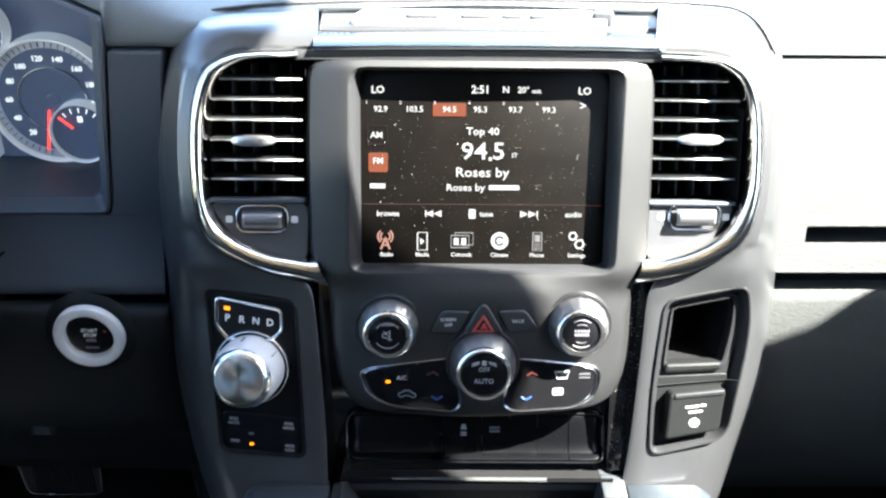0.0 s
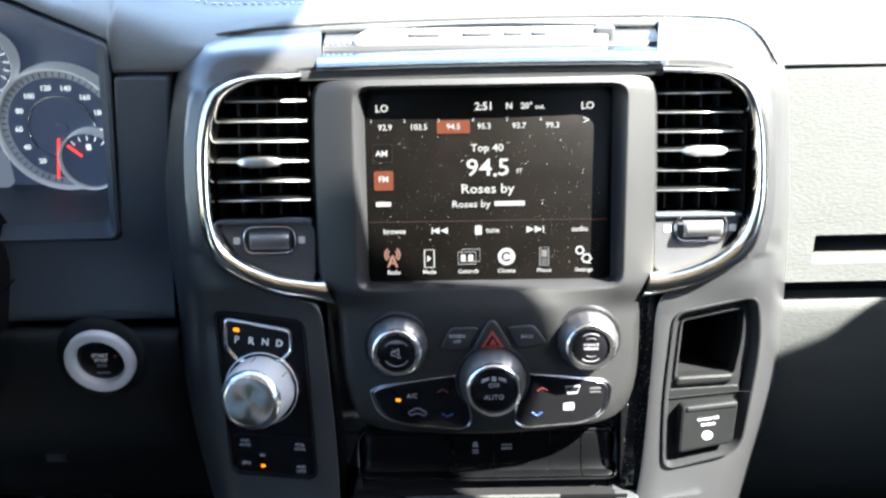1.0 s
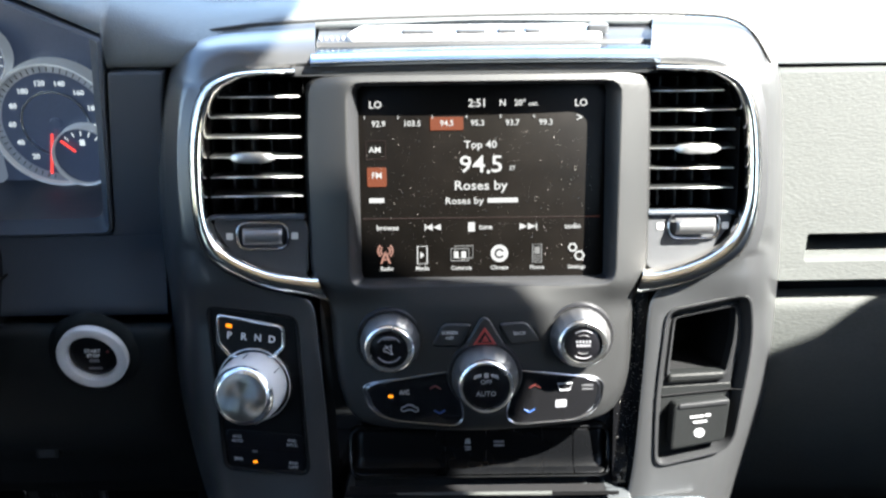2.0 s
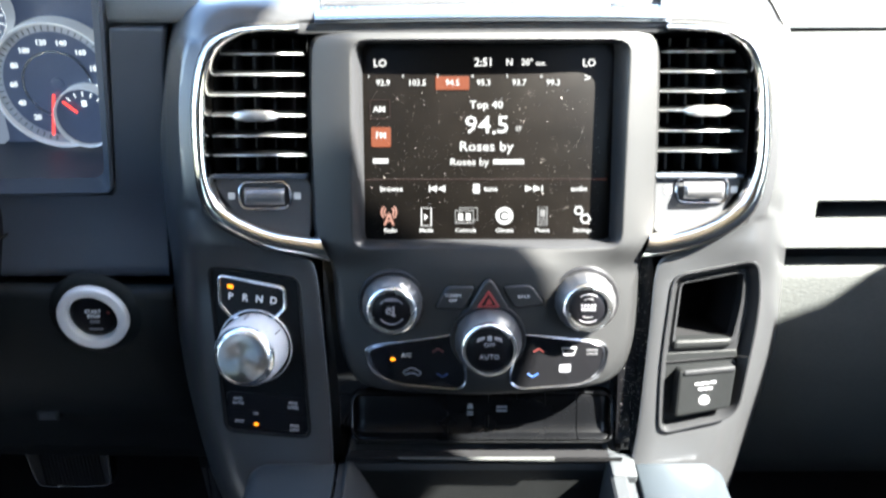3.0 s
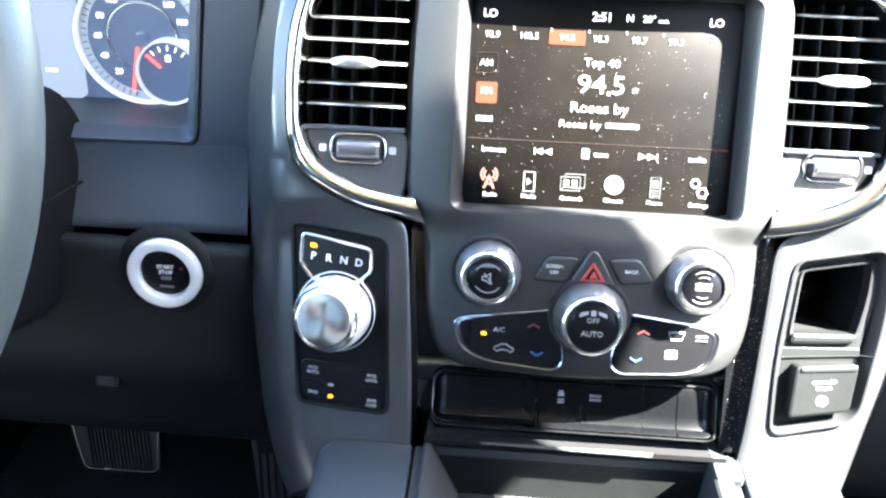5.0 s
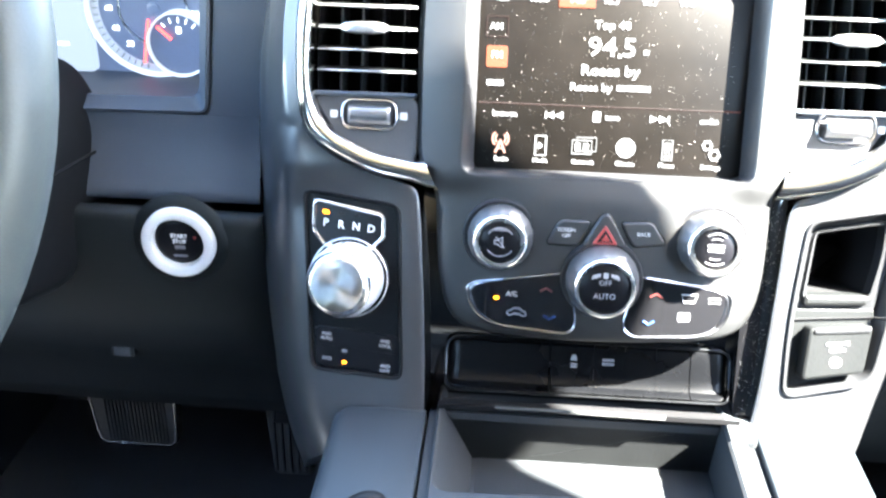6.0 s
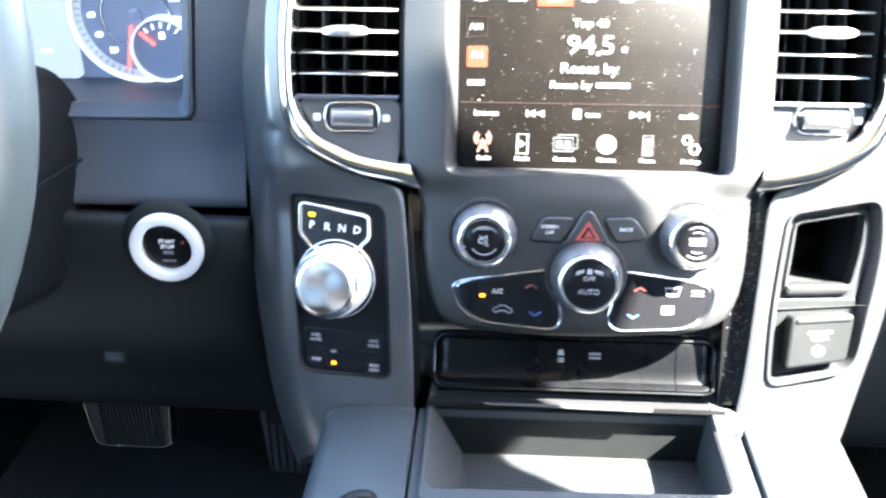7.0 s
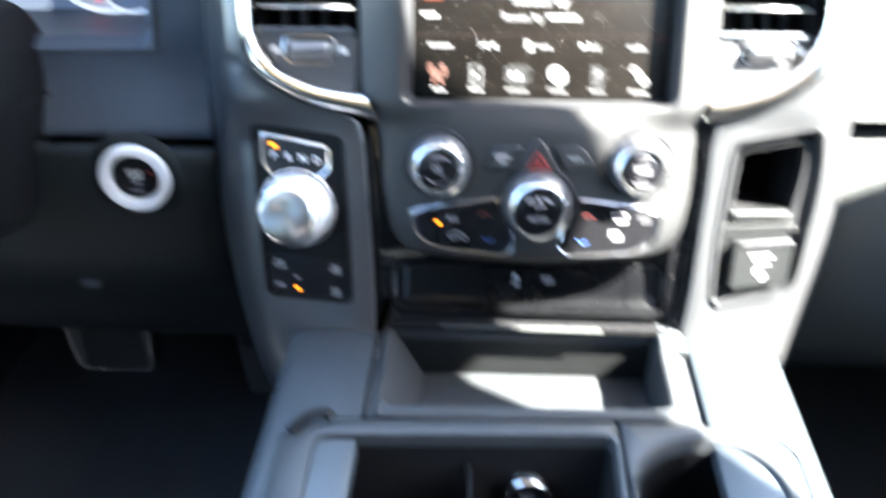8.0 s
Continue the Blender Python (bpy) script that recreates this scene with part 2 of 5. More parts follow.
def by_angle(poly, centre, n):
    """The points where rays from the centre leave a closed outline."""
    c, out = Vector(centre), []
    for k in range(n):
        d = Vector((math.cos(2 * math.pi * (k + 0.5) / n), math.sin(2 * math.pi * (k + 0.5) / n)))
        best = 0.0
        for i, q in enumerate(poly):
            p, e = Vector(poly[i - 1]) - c, Vector(q) - Vector(poly[i - 1])
            den = d.x * e.y - d.y * e.x
            if abs(den) > 1e-12:
                s, u = (p.x * e.y - p.y * e.x) / den, (p.x * d.y - p.y * d.x) / den
                if 0 <= u <= 1 and s > best:
                    best = s
        out.append(tuple(c + d * best))
    return out


def smooth_line(pts, n=6):
    """A Catmull-Rom line through points of any dimension."""
    p = [np.array(q, float) for q in pts]
    p = [2 * p[0] - p[1]] + p + [2 * p[-1] - p[-2]]
    out = []
    for i in range(1, len(p) - 2):
        for k in range(n):
            t = k / n
            out.append(tuple(0.5 * (2 * p[i] + (p[i + 1] - p[i - 1]) * t + (2 * p[i - 1] - 5 * p[i] + 4 * p[i + 1] - p[i + 2]) * t * t
                                    + (3 * p[i] - p[i - 1] - 3 * p[i + 1] + p[i + 2]) * t ** 3)))
    return out + [tuple(p[-2])]


def words(text, size, x, z, y, material, parent, turn=0.0, name="lettering", align="CENTER", depth=0.0002, squeeze=1.0, bold=0.022):
    """Lettering that faces the viewer, x and z in millimetres, size its height in millimetres."""
    cu = bpy.data.curves.new("words", "FONT")
    cu.body, cu.size, cu.align_x, cu.align_y, cu.extrude = text, size / 1000 / 0.72, align, "CENTER", depth
    cu.resolution_u, cu.offset = 2, size / 1000 * bold
    tmp = bpy.data.objects.new("words", cu)
    me = bpy.data.meshes.new_from_object(tmp)
    bpy.data.objects.remove(tmp)
    bpy.data.curves.remove(cu)
    me.name = name
    me.materials.clear()
    me.materials.append(material)
    ob = new(name, me)
    ob.parent = parent
    ob.matrix_basis = Matrix.Translation((x / 1000, y, z / 1000)) @ Matrix.Rotation(radians(-turn), 4, "Y") @ Matrix.Rotation(radians(90), 4, "X") @ Matrix.Diagonal((squeeze, 1, 1, 1))
    return ob


def bars(rows, x, z, y, material, parent, turn=0.0, name="lettering_bar"):
    """Writing too small to read: plain bars (centre, half-width, half-height in millimetres)."""
    for cx, cz, w, h in rows:
        ob = part(name, plate(corner([(-w / 1000, -h / 1000), (w / 1000, -h / 1000), (w / 1000, h / 1000), (-w / 1000, h / 1000)], 0.0003, 2), -0.0002, 0.0003, 0.0001), material, parent)
        c, s = math.cos(radians(turn)), math.sin(radians(turn))
        ob.matrix_basis = Matrix.Translation(((x + cx * c - cz * s) / 1000, y, (z + cx * s + cz * c) / 1000)) @ Matrix.Rotation(radians(-turn), 4, "Y")


def skin(poly, front, back, r=0.001):
    """Like plate, but its front is made of many rings, so that it can be bent."""
    cx, cz = sum(p[0] for p in poly) / len(poly), sum(p[1] for p in poly) / len(poly)
    small = lambda f: [(cx + (x - cx) * f, front, cz + (z - cz) * f) for x, z in inset(poly, r)]
    return loft([at(poly, back), at(poly, front + r)] + [small(f) for f in (1, 0.88, 0.75, 0.6, 0.45, 0.3, 0.15, 0.05)], True, False, True)


def ellipse(cx, cz, rx, rz, n=32):
    return [(cx + rx * math.cos(2 * math.pi * k / n), cz + rz * math.sin(2 * math.pi * k / n)) for k in range(n)]


# ---- cabin shell ----
def slab(name, poly, to_world, thick, material, label):
    """A flat wall: an outline in (a, b), laid into the world by to_world(a, b, depth)."""
    bm = loft([[to_world(a, b, 0) for a, b in poly], [to_world(a, b, thick) for a, b in poly]], True, True, True)
    return tagged(part(name, bm, material, None, smooth=0), label, name.split("_")[0], kind="structure")


slab("floor", [(-0.8, -1.1), (0.8, -1.1), (0.8, 1.3), (-0.8, 1.3)], lambda a, b, d: (a, b, -d), 0.03, CARPET, "black carpeted cab floor in deep shade")
slab("wall_firewall", [(-0.8, 0.0), (0.8, 0.0), (0.8, 0.78), (-0.8, 0.78)], lambda a, b, d: (a, 1.28 + d, b), 0.04, CARPET, "black carpeted firewall behind the pedals")
slab("wall_rear", [(-0.8, 0.0), (0.8, 0.0), (0.8, 1.53), (-0.8, 1.53)], lambda a, b, d: (a, -1.1 - d, b), 0.04, SEAT, "plain black cloth-covered rear wall of the cab")
slab("ceiling", [(-0.5, -1.1), (0.5, -1.1), (0.5, 0.72), (-0.5, 0.72)], lambda a, b, d: (a, b, 1.53 + d), 0.03, HEADLINER, "beige fabric headliner")
# unseen door tops: bumps cast the glove box shadow, dips let light in
SILL_MASK = {1: [(1.3, 0.8), (1.0, 0.99), (0.70, 1.003), (0.664, 1.043), (0.648, 1.055), (0.631, 1.087), (0.615, 1.10), (0.595, 1.07), (0.575, 1.006), (0.262, 1.005), (0.25, 0.74), (-0.3, 0.74), (-0.315, 1.005), (-1.1, 1.005)], -1: [(1.3, 0.8), (0.9, 0.8), (0.74, 0.66), (0.68, 0.52), (0.48, 0.52), (0.34, 0.69), (-0.5, 0.69), (-0.62, 0.86), (-1.1, 0.86)]}
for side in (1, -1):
    slab("wall_door", [(-1.1, 0.0), (1.3, 0.0)] + SILL_MASK[side],
         lambda a, b, d: (side * (0.72 + d), a, b), 0.08, PANEL, "unseen dark grey door trim, top edge shaped to block and admit light")
    # unseen pillar, its front edge bent to place the shadow line on the stack
    slab("wall_pillar", [(0.12, 1.005), (0.30, 1.005), (0.34, 1.08), (0.42, 1.15), (0.452, 1.185), (0.470, 1.222), (0.503, 1.243), (0.538, 1.27), (0.550, 1.31), (0.549, 1.36), (0.553, 1.43), (0.557, 1.53), (0.2, 1.53)],
         lambda a, b, d: (side * (0.72 - 0.42 * (b - 1.005) + d), a, b), 0.03, HEADLINER, "unseen beige pillar trim, outline shaped to shadow the dashboard")
for side in (1, -1):
    slab("wall_rear_pillar", [(-1.1, 1.0), (-0.12, 1.0), (-0.08, 1.53), (-1.1, 1.53)], lambda a, b, d: (side * (0.72 - 0.42 * (b - 1.005) + d), a, b), 0.03, HEADLINER, "beige rear corner pillar trim")
ground = slab("ground", [(-600, -600), (600, -600), (600, 600), (-600, 600)], lambda a, b, d: (a, b, -0.65 - d), 0.05, CONCRETE, "pale brown gravel ground outside the cab")


# ---- centre stack surround ----
# Outer and inner edge of the painted surround, from the foot of one column up and over to its top end.
LEFT = [(-198, -215, -116, -190), (-212, -178, -116.5, -150), (-225.5, -110, -119, -100), (-230.5, -62, -122, -60), (-231.5, -32, -125, -24), (-231.5, -20, -133, -15),
        (-232.5, -6, -158, -9), (-233.5, 4, -182, 1), (-234.5, 16, -199, 13), (-235.0, 34, -208, 30), (-235.5, 60, -211, 58), (-234.5, 95, -211, 95),
        (-231.5, 130, -206, 124), (-226.5, 150, -197, 140), (-216, 168, -183, 147), (-198, 177, -165, 150.5), (-165, 181, -145, 151.5), (-118, 183.5, -118, 152)]
RIGHT = [(181, -208, 108, -190), (196, -150, 115, -150), (208, -110, 119, -100), (214, -75, 122, -60), (216, -35, 124, -24), (217, -20, 132, -13),
         (217.5, -6, 152, -7), (218, 4, 173, 1), (218, 16, 190, 13), (218, 34, 199, 30), (218, 60, 203, 58), (216, 95, 202, 95),
         (214, 128, 197, 122), (209, 152, 188, 139), (198, 171, 175, 147), (184, 181, 160, 150), (160, 183, 140, 151.5), (121, 184, 121, 152)]


LEAN_OUT = 0.105


def fade(z):
    """0 beside the vents, 1 below them."""
    t = min(max((-0.002 - z) / 0.035, 0.0), 1.0)
    return t * t * (3 - 2 * t)


def leaning(side):
    """Place of a thing that is let into a leaning column."""
    edge = Matrix.Translation((side * 0.118, 0, 0))
    return S @ edge @ Matrix.Rotation(side * math.atan(LEAN_OUT), 4, "Z") @ edge.inverted()


def surround_side(stations):
    loops, line = [], np.array(smooth_line(stations, 6))
    for _ in range(8):
        line[1:-1] = 0.25 * line[:-2] + 0.5 * line[1:-1] + 0.25 * line[2:]
    for ox, oz, ix, iz in line:
        o, i = Vector((ox, oz)) / 1000, Vector((ix, iz)) / 1000
        w = (i - o).length
        row = [(o, 0.13), (o, 0.05), (o + (i - o) * 0.006 / w, 0.026), (o + (i - o) * 0.014 / w, 0.013)]
        loop = [(p.x, y, p.y) for p, y in row]
        for f in (0.0, 0.25, 0.5, 0.75, 1.0):
            p = o.lerp(i, (0.022 / w) + f * (1 - 0.024 / w - 0.0012 / w)) if w > 0.03 else o.lerp(i, 0.6 + 0.36 * f)
            loop.append((p.x, 0.008 - 0.003 * f, p.y))
        loop += [(i.x, 0.0066, i.y), (i.x, 0.03, i.y), (i.x, 0.13, i.y)]
        loop = [(x, y + LEAN_OUT * max(abs(x) - 0.118, 0.0) * fade(z), z) for x, y, z in loop]
        # what lies deeper is drawn wider, so that the flank keeps to the outline
        loops.append([(-0.045 + (x + 0.045) * (1 + (y - 0.005) / 0.685), y, 0.11 + (z - 0.11) * (1 + (y - 0.005) / 0.685)) for x, y, z in loop])
    return loft(loops, True, True, True)


def cut(ob, bm, place):
    """Take the body bm, standing at place, out of the object."""
    me = bpy.data.meshes.new("cutter")
    bmesh.ops.recalc_face_normals(bm, faces=bm.faces[:])
    bm.to_mesh(me)
    bm.free()
    tool = new("cutter", me)
    mod = ob.modifiers.new("cut", "BOOLEAN")
    mod.object, mod.operation, mod.solver = tool, "DIFFERENCE", "EXACT"
    tool.matrix_basis = place
    bpy.context.view_layer.update()
    done = bpy.data.meshes.new_from_object(ob.evaluated_get(bpy.context.evaluated_depsgraph_get()))
    ob.modifiers.clear()
    ob.data = done
    bpy.data.objects.remove(tool)


stack = thing("centre_stack_surround", "satin dark silver painted surround of the dashboard centre", "dashboard trim", S)
left_column = part("column", surround_side(LEFT), SATIN, stack, smooth=50)
PLATE = corner(mm((-209, -22), (-138, -30), (-132.5, -156), (-201, -153)), 0.009, 6)
cut(left_column, loft([at(inset(PLATE, 0.0012), -0.02), at(inset(PLATE, 0.0012), 0.045)], True, True, True), leaning(-1))
column = part("column", surround_side(RIGHT), SATIN, stack, smooth=50)
POCKET = corner(mm((138, -28.5), (204, -17), (208, -54), (194, -141), (131, -153), (130.5, -98)), [0.010, 0.012, 0.03, 0.016, 0.012, 0.03], 6)
cut(column, loft([at(inset(POCKET, 0.002), -0.02), at(inset(POCKET, 0.002), 0.1)], True, True, True), leaning(1))
part("backing_panel", plate(mm((-124, -186), (118, -186), (124, -10), (-124, -10)), 0.0330, 0.043, 0.0005), GLOSS, stack, "dusty gloss black backing panel")
part("gloss_strip", plate(mm((101, -186), (124, -186), (126, -10), (101, -10)), 0.0160, 0.0325, 0.0005), GLOSS, stack, "dusty gloss black strip")
part("backing_upper", plate(mm((-122, -10), (122, -10), (122, 151), (-122, 151)), 0.016, 0.03, 0.0005), GLOSS, stack)
# polished bar over the display, with a thin shadow gap below
bar = smooth_line([(-121, 159), (-60, 160), (0, 160.5), (60, 160.5), (100, 160.2), (127, 159.8)], 8)
prof = [(-0.0075, 0.014), (-0.0078, 0.004), (-0.0066, 0.0012), (-0.0045, -0.0002), (-0.0018, 0.0012), (0.0015, 0.006), (0.0045, 0.013), (0.0068, 0.020), (0.0076, 0.026)]
part("chrome_bar", loft([[(x / 1000, y, z / 1000 + v) for v, y in prof] for x, z in bar], False), BARCHROME, stack, "polished chrome bar reflecting the sky")
part("bar_underside", plate(mm((-135, 145.5), (126, 145.5), (126, 152.5), (-135, 152.5)), 0.005, 0.02, 0.0008), SATIN, stack)
# sloping badge recess above the bar
rec = [(0.1665, 0.022), (0.170, 0.023), (0.175, 0.034), (0.181, 0.044), (0.185, 0.052)]
part("badge_recess", loft([[(x, y, z) for z, y in rec] for x in np.linspace(-0.119, 0.128, 13)], False), BEVEL, stack)
tilt = Matrix.Translation((0.0, 0.0225, 0.1722)) @ Matrix.Rotation(radians(-66), 4, "X")
part("badge_plate", plate(corner(mm((-98, 0), (90, 0), (84, 23), (-90, 23)), [0.006, 0.004, 0.010, 0.010], 5), -0.0022, 0.002, 0.0015), BADGE, stack, "raised pale badge plate with plain letter shapes").matrix_basis = tilt
for x0, x1 in ((-62, -38), (-22, 0), (8, 22), (28, 40)):
    ob = part("badge_shape", plate(corner(mm((x0, 0), (x1, 0), (x1 - 2, 11), (x0 + 1, 11)), 0.002, 3), -0.0035, 0.001, 0.0006), COVER, stack)
    ob.matrix_basis = tilt @ Matrix.Translation((0.005, -0.0015, 0.002))
part("badge_end", plate(corner(mm((-9, 0), (9, 0), (7, 10), (-2, 12)), 0.004, 4), -0.006, 0.001, 0.001), COVER, stack).matrix_basis = tilt @ Matrix.Translation((0.086, -0.001, 0.004))
for k in range(5):
    part("stud", plate(corner(mm((-0.8, -0.8), (0.8, -0.8), (0.8, 0.8), (-0.8, 0.8)), 0.0006, 3), -0.0010, 0.001, 0.0004), BADGE, stack).matrix_basis = tilt @ Matrix.Translation((-0.1165 + 0.0042 * k, 0.0005, 0.0035))
# dark seal along the outer top edge
seal = smooth_line([(-207, 0.035, 177), (-198, 0.0355, 180.5), (-180, 0.036, 183), (-160, 0.036, 185), (-100, 0.038, 188), (0, 0.04, 190), (100, 0.038, 190),
                    (165, 0.035, 188), (188, 0.033, 184), (203, 0.031, 173), (216, 0.03, 152)], 5)
part("seal", tube([(x / 1000, y, z / 1000) for x, y, z in seal], 0.0016, 8), RUBBER, stack, "black rubber edge seal")


# ---- air vents ----
def ring(outer, inner, material, parent, lift=0.006):
    """A domed band between two open lines."""
    loops = []
    for (a, b), (c, d) in zip(smooth_line(outer, 6), smooth_line(inner, 6)):
        loop = []
        for f, y in ((0, 0.012), (0, 0.0035), (0.05, 0.0012), (0.09, 0.0016), (0.11, 0.0), (0.17, 0.004 - lift), (0.34, 0.003 - lift), (0.54, 0.0028 - lift), (0.74, 0.0036 - lift), (0.88, 0.0058 - lift), (0.96, 0.0025), (1.0, 0.006), (1.0, 0.02)):
            loop.append(((a + (c - a) * f) / 1000, y, (b + (d - b) * f) / 1000))
        loops.append(loop)
    return part("chrome_ring", loft(loops, False), material, parent, "polished chrome surround of the vent", 60)


def vent(sign, x_in, x_out, slat_z, tab, dial, outer, inner, label):
    """sign: -1 for the vent on the driver's side."""
    v = thing("air_vent", label, "air vent", S, "air vents beside the display")
    lo, hi = min(x_in, x_out), max(x_in, x_out)
    ring(outer, inner, RINGCHROME, v)
    # dark box behind the slats, open to the front
    shape = corner(mm((lo - 3, 43), (hi + 3, 43), (hi + 3, 146), (lo - 3, 146)), [0.002, 0.002, 0.03, 0.002] if sign > 0 else [0.002, 0.002, 0.002, 0.03], 6)
    part("housing", loft([at(shape, 0.009), at(shape, 0.07)], True, False, True), VOID, v)
    for k in range(4):
        x = lo + 12 + k * (hi - lo - 20) / 3.2
        part("vane", box(x / 1000 - 0.0007, x / 1000 + 0.0007, 0.034, 0.06, 0.046, 0.143, 0.0004), LINER, v)
    for i, z in enumerate(slat_z):
        a, b = (lo, hi) if i else ((lo + 8, hi) if sign < 0 else (lo, hi - 9))
        prof = [(0.03, 0.0012), (0.016, 0.0012), (0.0112, 0.0009), (0.0102, 0.0), (0.0112, -0.001), (0.016, -0.0013), (0.03, -0.0013)]
        bm = loft([[(x / 1000, y, z / 1000 + h + 0.12 * (y - 0.01)) for y, h in prof] for x in np.linspace(a, b, 9)], False)
        slat = part("slat", bm, POCKETGREY, v)
        part("bright_edge", tube([(x / 1000, 0.0103, z / 1000) for x in (a, b)], 0.00065, 8, side=(0, 0, 1)), TABSILVER, slat, "silver front edge of the slat")
    # tab that steers the slats
    bm = loft([[(tab[0] / 1000 + x, 0.0075 - d * w, tab[1] / 1000 + h * w) for d, h in ((-0.004, 0.0026), (0.0015, 0.0040), (0.005, 0.0032), (0.006, 0), (0.005, -0.0034), (0.0015, -0.0042), (-0.004, -0.0026))]
               for x, w in ((-0.0165, 0.25), (-0.013, 0.75), (-0.006, 1.0), (0.0, 0.95), (0.006, 1.0), (0.013, 0.75), (0.0165, 0.25))], False)
    part("tab", bm, TABSILVER, v, "silver tab on the middle slat")
    # lower cover with the thumb wheel
    low = corner(mm((lo - 4, 44), (lo - 2 if sign > 0 else lo + 22, 0 if sign > 0 else 2), (hi - 22 if sign > 0 else hi + 2, 2 if sign > 0 else -4), (hi + 4, 44)), 0.012, 5)
    part("lower_cover", plate(low, 0.0095, 0.03, 0.0015), COVER, v)
    part("shelf_lip", box((lo - 1) / 1000, (hi + 1) / 1000, 0.0065, 0.02, 0.0425, 0.0455, 0.001), PANEL, v)
    dx, dz = dial
    wheel = part("thumb_wheel", loft([[(dx / 1000 + x, 0.0072 - 0.0062 * math.cos(a) * w, dz / 1000 + 0.0062 * math.sin(a)) for a in np.linspace(-1.6, 1.6, 11)]
                                      for x, w in ((-0.0145, 0.6), (-0.0125, 1.0), (-0.004, 1.0), (0.004, 1.0), (0.0125, 1.0), (0.0145, 0.6))], False), WHEELGREY, v, "smooth satin thumb wheel")
    part("wheel_recess", tube(at(corner(mm((dx - 19, dz - 9.5), (dx + 18, dz - 9.5), (dx + 18, dz + 10), (dx - 19, dz + 10)), 0.008, 5), 0.0088), 0.0013, 8, True), DIMCHROME, v)
    for x in (dx - 25, dx + 23):
        part("mark", plate(corner(mm((x - 2.5, dz - 2.5), (x + 2.5, dz - 2.5), (x + 2.5, dz + 2.5), (x - 2.5, dz + 2.5)), 0.001, 3), 0.009, 0.0098, 0.0002), BADGE, v, "pale square mark")
    return v


vent(-1, -131, -198, [131.5, 117, 102.5, 88, 73.5, 59.5], (-166, 88), (-161, 30),
     [(-112, -19), (-130, -14), (-156, -9), (-180, 1), (-198, 13), (-207, 30), (-210, 58), (-210, 95), (-205, 124), (-196, 140), (-182, 147), (-165, 150), (-132, 151)],
     [(-122, 1), (-134, 2), (-156, 6), (-176, 14), (-190, 24), (-197, 38), (-200, 58), (-199, 95), (-195, 120), (-188, 134), (-176, 142), (-162, 146), (-132, 147.5)],
     "dark louvred air vent with chrome ring and thumb wheel, driver's side")
vent(1, 123, 185, [132.5, 118.5, 104.5, 91, 76.5, 62], (157, 91), (157, 34),
     [(112, -16), (130, -13), (152, -8), (172, 1), (189, 13), (198, 30), (202, 58), (201, 95), (196, 122), (187, 139), (174, 147), (160, 149.5), (124, 151)],
     [(119, 3), (130, 3), (150, 8), (168, 16), (180, 26), (187, 40), (191, 58), (190, 95), (187, 118), (181, 132), (170, 141), (158, 145), (124, 147)],
     "sunlit louvred air vent with chrome ring and thumb wheel, passenger side")

# ---- infotainment unit ----
unit = thing("infotainment_unit", "charcoal infotainment unit with lit radio display and climate controls", "car radio", S)
OUT = corner(mm((-127, 146), (-130, 90), (-128, 0), (-114, -18), (-110, -84), (-97, -115), (0, -118.5), (97, -112), (112, -84), (113, -16), (124, 2), (124, 90), (122, 146)),
             [0.012, 0.03, 0.012, 0.012, 0.03, 0.022, 0.05, 0.024, 0.03, 0.012, 0.012, 0.03, 0.012], 6)
HOLE = corner(mm((-95, 141), (-97, -6.5), (97, -6.5), (99, 141)), 0.011, 6)
GLASSEDGE = corner(mm((-88.5, 138), (-88.5, -1), (88.5, -1), (88.5, 138)), 0.003, 3)
# the glass lies 9 mm behind the bevel's root, its picture wider by as much
DEEP = Matrix.Translation((-0.045, 0.009, 0.11)) @ Matrix.Diagonal((1.013, 1.0, 1.013, 1.0)) @ Matrix.Translation((0.045, 0, -0.11))
GLASSEDGE = [((DEEP @ Vector((x, 0, z))).x, (DEEP @ Vector((x, 0, z))).z) for x, z in GLASSEDGE]
N, C = 160, (0.002, 0.066)
hole, glass_edge, out = by_angle(HOLE, C, N), by_angle(GLASSEDGE, C, N), by_angle(OUT, C, N)
mix = lambda f: [(a + (c - a) * f, b + (d - b) * f) for (a, b), (c, d) in zip(hole, out)]
# the face is gently domed; below the display it swells forward in a soft ridge
def ridge(z):
    t = min(max((-0.005 - z) / 0.018, 0.0), 1.0)
    return t * t * (3 - 2 * t)


def sag(x, z):
    side = max(abs(x) - 0.097, 0.0)
    return (0.15 + 0.95 * ridge(z)) * x * x + 6.0 * side ** 2 + 0.2 * side * (1 - ridge(z)) + 0.15 * max(-0.008 - z, 0.0) ** 2


dome = lambda poly, y: [(x, y + 0.0042 * (1 - ridge(z)) + sag(x, z) + 0.45 * max(z - 0.1405, 0.0), z) for x, z in poly]
part("display_bevel", loft([at(glass_edge, 0.0125), at(glass_edge, 0.0095), dome(inset(hole, 0.0012), -0.0088), dome(hole, -0.0104)]), DISPLAYBEVEL, unit, "dark satin bevel round the display", 40)
loops = [dome(hole, -0.0060), dome(hole, -0.0102)]
loops += [dome(mix(f), -0.0106) for f in (0.03, 0.06, 0.1, 0.14, 0.18, 0.22, 0.3, 0.4, 0.5, 0.6, 0.7, 0.8, 0.88)]
loops += [dome(inset(out, 0.004), -0.0098), dome(inset(out, 0.0015), -0.008), dome(out, -0.0045), at(out, 0.0185)]
part("faceplate", loft(loops), BEZEL, unit, "charcoal satin faceplate", 40)
display = part("display", plate(mm((-90, -2), (90, -2), (90, 139), (-90, 139)), 0.0012, 0.004, 0.0003), GLASS, unit, "black glass touch display, dusty and lit")
display.matrix_basis = DEEP
